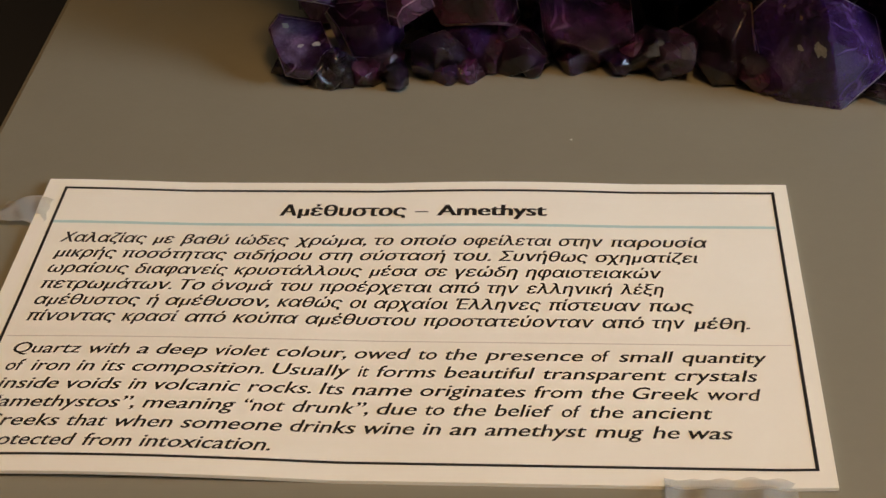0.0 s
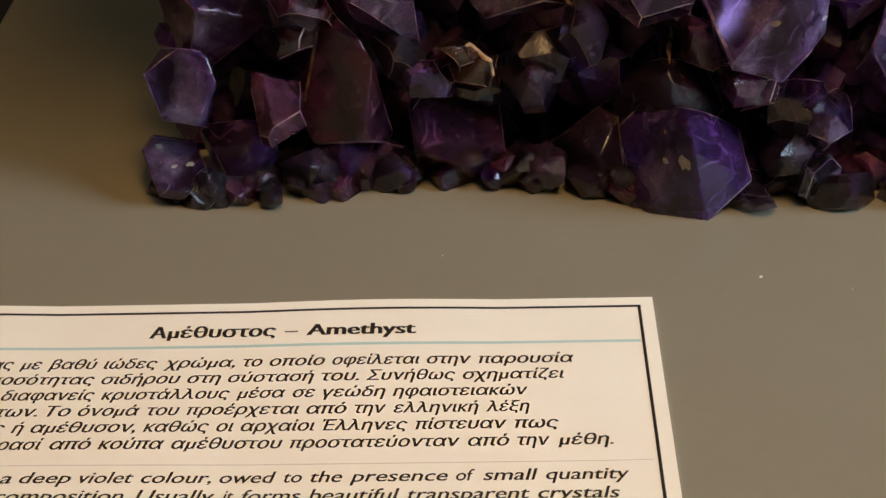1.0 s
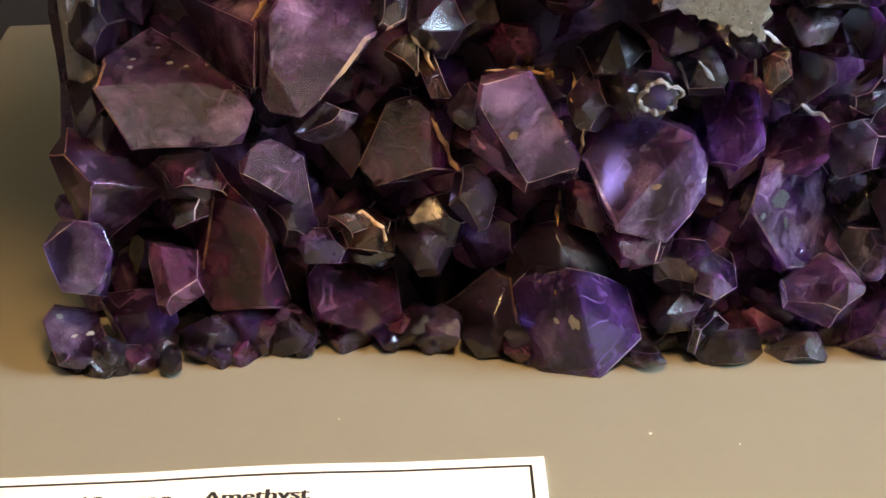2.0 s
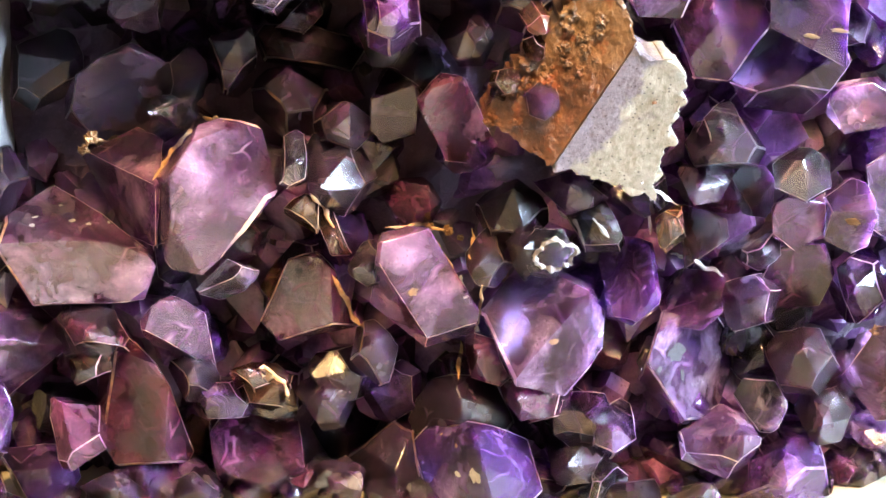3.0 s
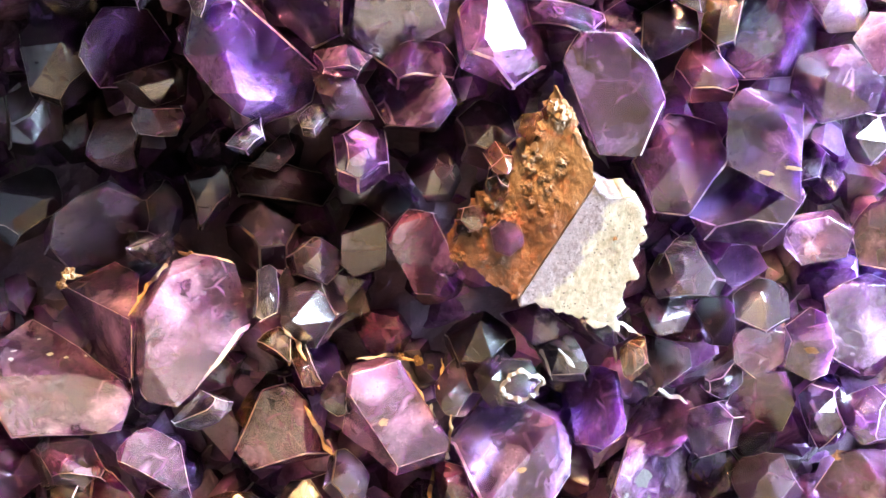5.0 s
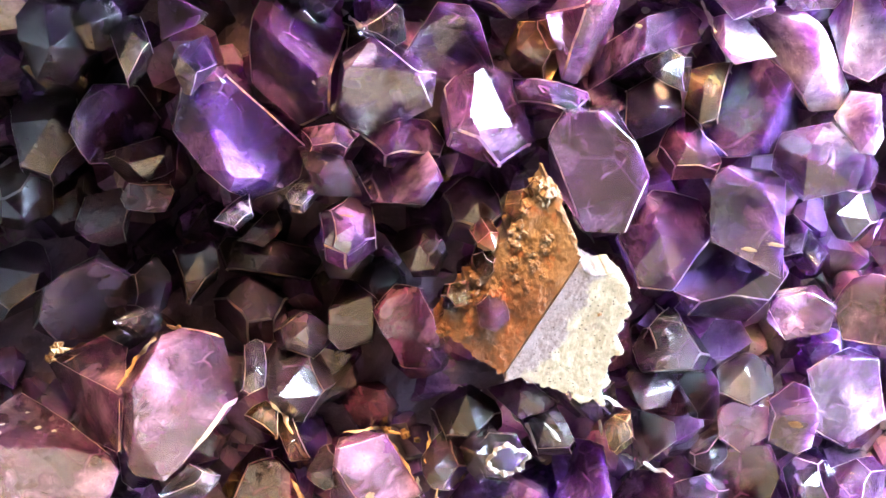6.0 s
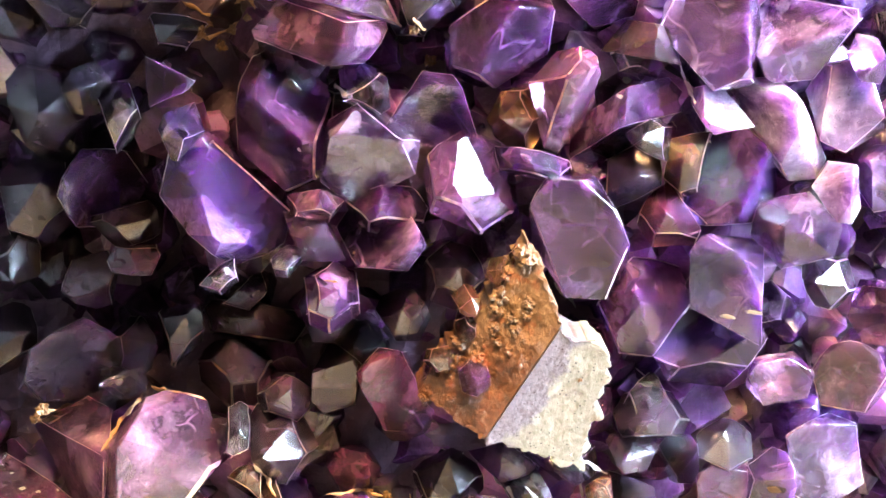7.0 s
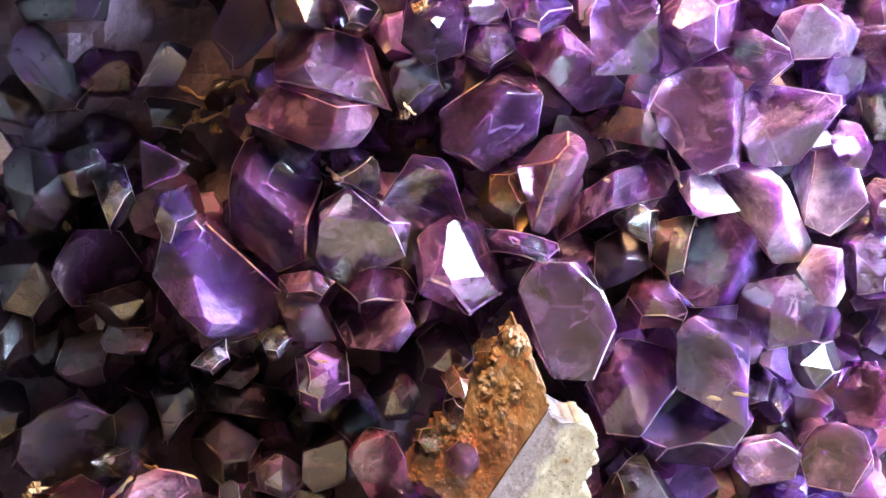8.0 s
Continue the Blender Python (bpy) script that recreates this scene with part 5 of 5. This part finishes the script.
film(((154.0, 92.9, 56.0), (154.0, 113.5, 36.1)), IRON_FILM)
film(((102.9, 93.3, 70.0), (106.9, 114.1, 66.2)), IRON_FILM)
film(((172.3, 112.4, 63.9), (174.3, 99.5, 66.9), (176.0, 96.6, 63.1)), PALE_FILM)
film(((177.6, 94.9, 69.7), (181.3, 95.0, 64.9)), PALE_FILM)
film(((187.9, 85.0, 79.8), (193.2, 113.1, 57.0)), PALE_FILM)
film(((185.5, 84.5, 81.3), (196.0, 96.1, 70.9)), PALE_FILM)
film(((197.7, 110.9, 53.5), (199.7, 94.7, 58.8), (207.6, 102.0, 51.5)), PALE_FILM)
film(((150.3, 111.0, 50.4), (150.5, 95.8, 52.1), (153.6, 115.7, 38.7)), PALE_FILM)
film(((136.9, 122.2, 157.2), (141.5, 96.7, 156.9), (150.2, 115.5, 149.8), (154.4, 100.3, 147.8)), PALE_FILM)
film(((135.7, 121.6, 158.0), (143.1, 117.5, 159.3)), PALE_FILM)
film(((181.4, 96.3, 122.6), (187.3, 112.4, 109.4), (192.1, 118.7, 102.4)), PALE_FILM)
film(((213.1, 112.1, 158.9), (212.9, 96.2, 153.8), (218.4, 103.3, 143.4)), PALE_FILM)
film(((139.7, 102.1, 173.7), (147.2, 99.4, 173.7)), PALE_FILM)

# iron-stained crumbs in the joints
for count, (x, y, z, size) in enumerate(((111.4, 113.1, 168.3, 1.3), (115.5, 112.9, 165.4, 1.5), (112.6, 122.8, 168.4, 1.0), (117.9, 114.5, 168.5, 1.1), (121.2, 112.3, 171.2, 0.9), (107.3, 123.0, 161.0, 1.0), (155.4, 100.3, 170.1, 1.2), (159.7, 116.0, 160.3, 1.4), (98.1, 128.9, 126.7, 0.9), (158.3, 112.2, 121.1, 1.1), (158.6, 90.6, 192.6, 1.6), (74.1, 100.4, 90.0, 1.4), (69.8, 114.9, 82.1, 1.2), (71.5, 124.5, 80.1, 0.9), (143.7, 109.4, 63.1, 1.0), (147.7, 107.8, 62.5, 1.2), (150.8, 116.0, 57.2, 0.9), (161.1, 118.7, 45.9, 1.4), (242.2, 99.7, 37.4, 1.4), (187.2, 79.5, 100.2, 0.6))):
    part("iron_crumb", lump((x / 1000, y / 1000, z / 1000), 0.8 * size / 1000, 3.0 * count + 3, 0.8, 3), CRUMB, cluster)

# added lump above the view; it blocks the warm lamp from the left hollow
part("matrix_overhang", lump((0, 0, 0), 1.0, 31.0, 0.10), MATRIX, cluster, "unseen rock lump added above to shade the upper left crystals")
shade_lump = next(ob for ob in cluster.children if ob.name == "matrix_overhang")
shade_lump.location, shade_lump.scale = (0.094, 0.062, 0.247), (0.044, 0.062, 0.028)

part("grey_rind", rough_slab(((0.0465, 0.1120, 0.2100), (0.0585, 0.1080, 0.2100), (0.0500, 0.1090, 0.0480), (0.0430, 0.1140, 0.0480)), 0.045, 0.0016, 60, 7.0, 150.0), RIND, cluster, "rough grey outer rind of the cluster")


# flecks, inclusions and pits on single crystals, and sparkles painted as pale flecks
def fleck(name, at, normal, wide, high, material, seed):
    """A thin uneven patch lying on a crystal's face; lengths in millimetres."""
    bm = lump((0, 0, 0), 1.0, seed, 0.55)
    turn = Vector(normal).to_track_quat("Z", "Y").to_matrix().to_4x4()
    m = Matrix.Translation(Vector(at) / 1000) @ turn @ Matrix.Diagonal((wide / 1000, high / 1000, 0.00018, 1))
    bm.transform(m)
    return part(name, bm, material, cluster)


fleck("pale_fleck", (151.0, 84.3, 14.2), (-0.81, -0.55, 0.19), 1.7, 1.2, FLECK, 1.0)
fleck("pale_fleck", (147.6, 88.4, 12.5), (-0.79, -0.58, 0.20), 0.8, 0.6, FLECK, 2.0)
fleck("golden_fleck", (147.6, 90.8, 18.3), (-0.80, -0.55, 0.24), 0.5, 0.5, CRUMB, 3.0)
fleck("golden_fleck", (144.5, 95.5, 18.6), (-0.57, -0.12, 0.81), 0.3, 0.3, CRUMB, 4.0)
fleck("golden_fleck", (139.1, 92.9, 55.2), (0.28, -0.96, -0.01), 1.1, 0.9, CRUMB, 5.0)
fleck("golden_fleck", (168.6, 88.0, 44.4), (0.10, -1.00, -0.00), 1.0, 0.6, CRUMB, 6.0)
fleck("rust_fleck", (231.8, 90.2, 68.3), (-0.32, -0.88, -0.35), 1.2, 1.0, CRUMB, 7.0)
fleck("dark_pit", (196.8, 96.1, 36.2), (0.67, -0.72, 0.17), 2.6, 1.7, PIT, 8.0)
fleck("dark_pit", (192.2, 91.4, 34.7), (0.69, -0.71, 0.16), 0.9, 0.6, PIT, 9.0)
fleck("dark_pit", (198.2, 96.2, 30.4), (0.67, -0.73, 0.15), 0.5, 1.5, PIT, 10.0)
# sparkles of the left corner crystal, painted as four pale flecks
fleck("pale_fleck", (35.6, 104.1, 9.8), (0.22, -0.21, 0.95), 0.7, 0.8, FLECK, 11.0)
fleck("pale_fleck", (33.4, 123.9, 0.6), (-0.79, -0.45, 0.41), 0.6, 0.5, FLECK, 12.0)
fleck("pale_fleck", (39.6, 99.1, 7.3), (0.24, -0.22, 0.95), 0.7, 0.5, FLECK, 13.0)
fleck("pale_fleck", (42.8, 100.7, 6.9), (0.20, -0.20, 0.96), 0.9, 0.7, FLECK, 14.0)
fleck("pale_fleck", (67.3, 105.1, 69.7), (0.09, -0.40, 0.91), 0.7, 0.4, FLECK, 15.0)
fleck("pale_fleck", (70.9, 104.3, 69.1), (0.04, -0.39, 0.92), 0.5, 0.3, FLECK, 16.0)
fleck("pale_fleck", (59.3, 103.1, 69.8), (0.09, -0.32, 0.94), 0.6, 0.5, FLECK, 17.0)
fleck("pale_fleck", (59.6, 105.5, 70.7), (0.12, -0.39, 0.91), 0.6, 0.2, FLECK, 18.0)
fleck("pale_fleck", (75.0, 105.1, 68.9), (0.45, -0.24, 0.86), 0.3, 0.3, FLECK, 19.0)
fleck("pale_fleck", (64.6, 109.1, 71.7), (0.07, -0.37, 0.93), 0.4, 0.2, FLECK, 20.0)
fleck("pale_fleck", (201.4, 109.0, 156.3), (0.05, -0.99, 0.15), 1.2, 0.7, FLECK, 21.0)
fleck("pale_fleck", (197.0, 94.3, 155.9), (-0.88, -0.37, 0.31), 1.1, 0.4, FLECK, 22.0)
fleck("golden_fleck", (226.9, 97.6, 123.2), (0.38, -0.04, 0.92), 0.9, 0.5, CRUMB, 23.0)
fleck("pale_fleck", (219.1, 86.1, 110.2), (-0.60, -0.79, -0.07), 1.5, 0.4, FLECK, 24.0)
fleck("pale_fleck", (223.6, 82.5, 112.2), (-0.61, -0.79, -0.06), 1.5, 0.4, FLECK, 25.0)
fleck("golden_fleck", (136.9, 92.4, 119.2), (-0.16, -0.38, 0.91), 1.4, 0.3, CRUMB, 26.0)
fleck("pale_fleck", (131.3, 95.1, 146.7), (-0.59, -0.71, -0.38), 0.4, 0.4, FLECK, 27.0)
fleck("golden_fleck", (141.9, 101.4, 122.4), (-0.61, -0.48, 0.62), 0.3, 0.3, CRUMB, 28.0)
fleck("pale_fleck", (119.9, 97.9, 68.8), (0.99, -0.04, -0.11), 0.7, 0.5, FLECK, 29.0)
fleck("pale_fleck", (179.3, 92.9, 43.0), (0.77, -0.64, -0.04), 0.9, 0.4, FLECK, 30.0)

# crumbs of white dust on the board
for x, y, size in ((165.2, 63.0, 0.3), (99.7, 73.2, 0.16), (183.0, 58.0, 0.14)):
    part("dust_speck", lump((x / 1000, y / 1000, -0.0007), size / 1000, x, 0.5), PAPER, board)
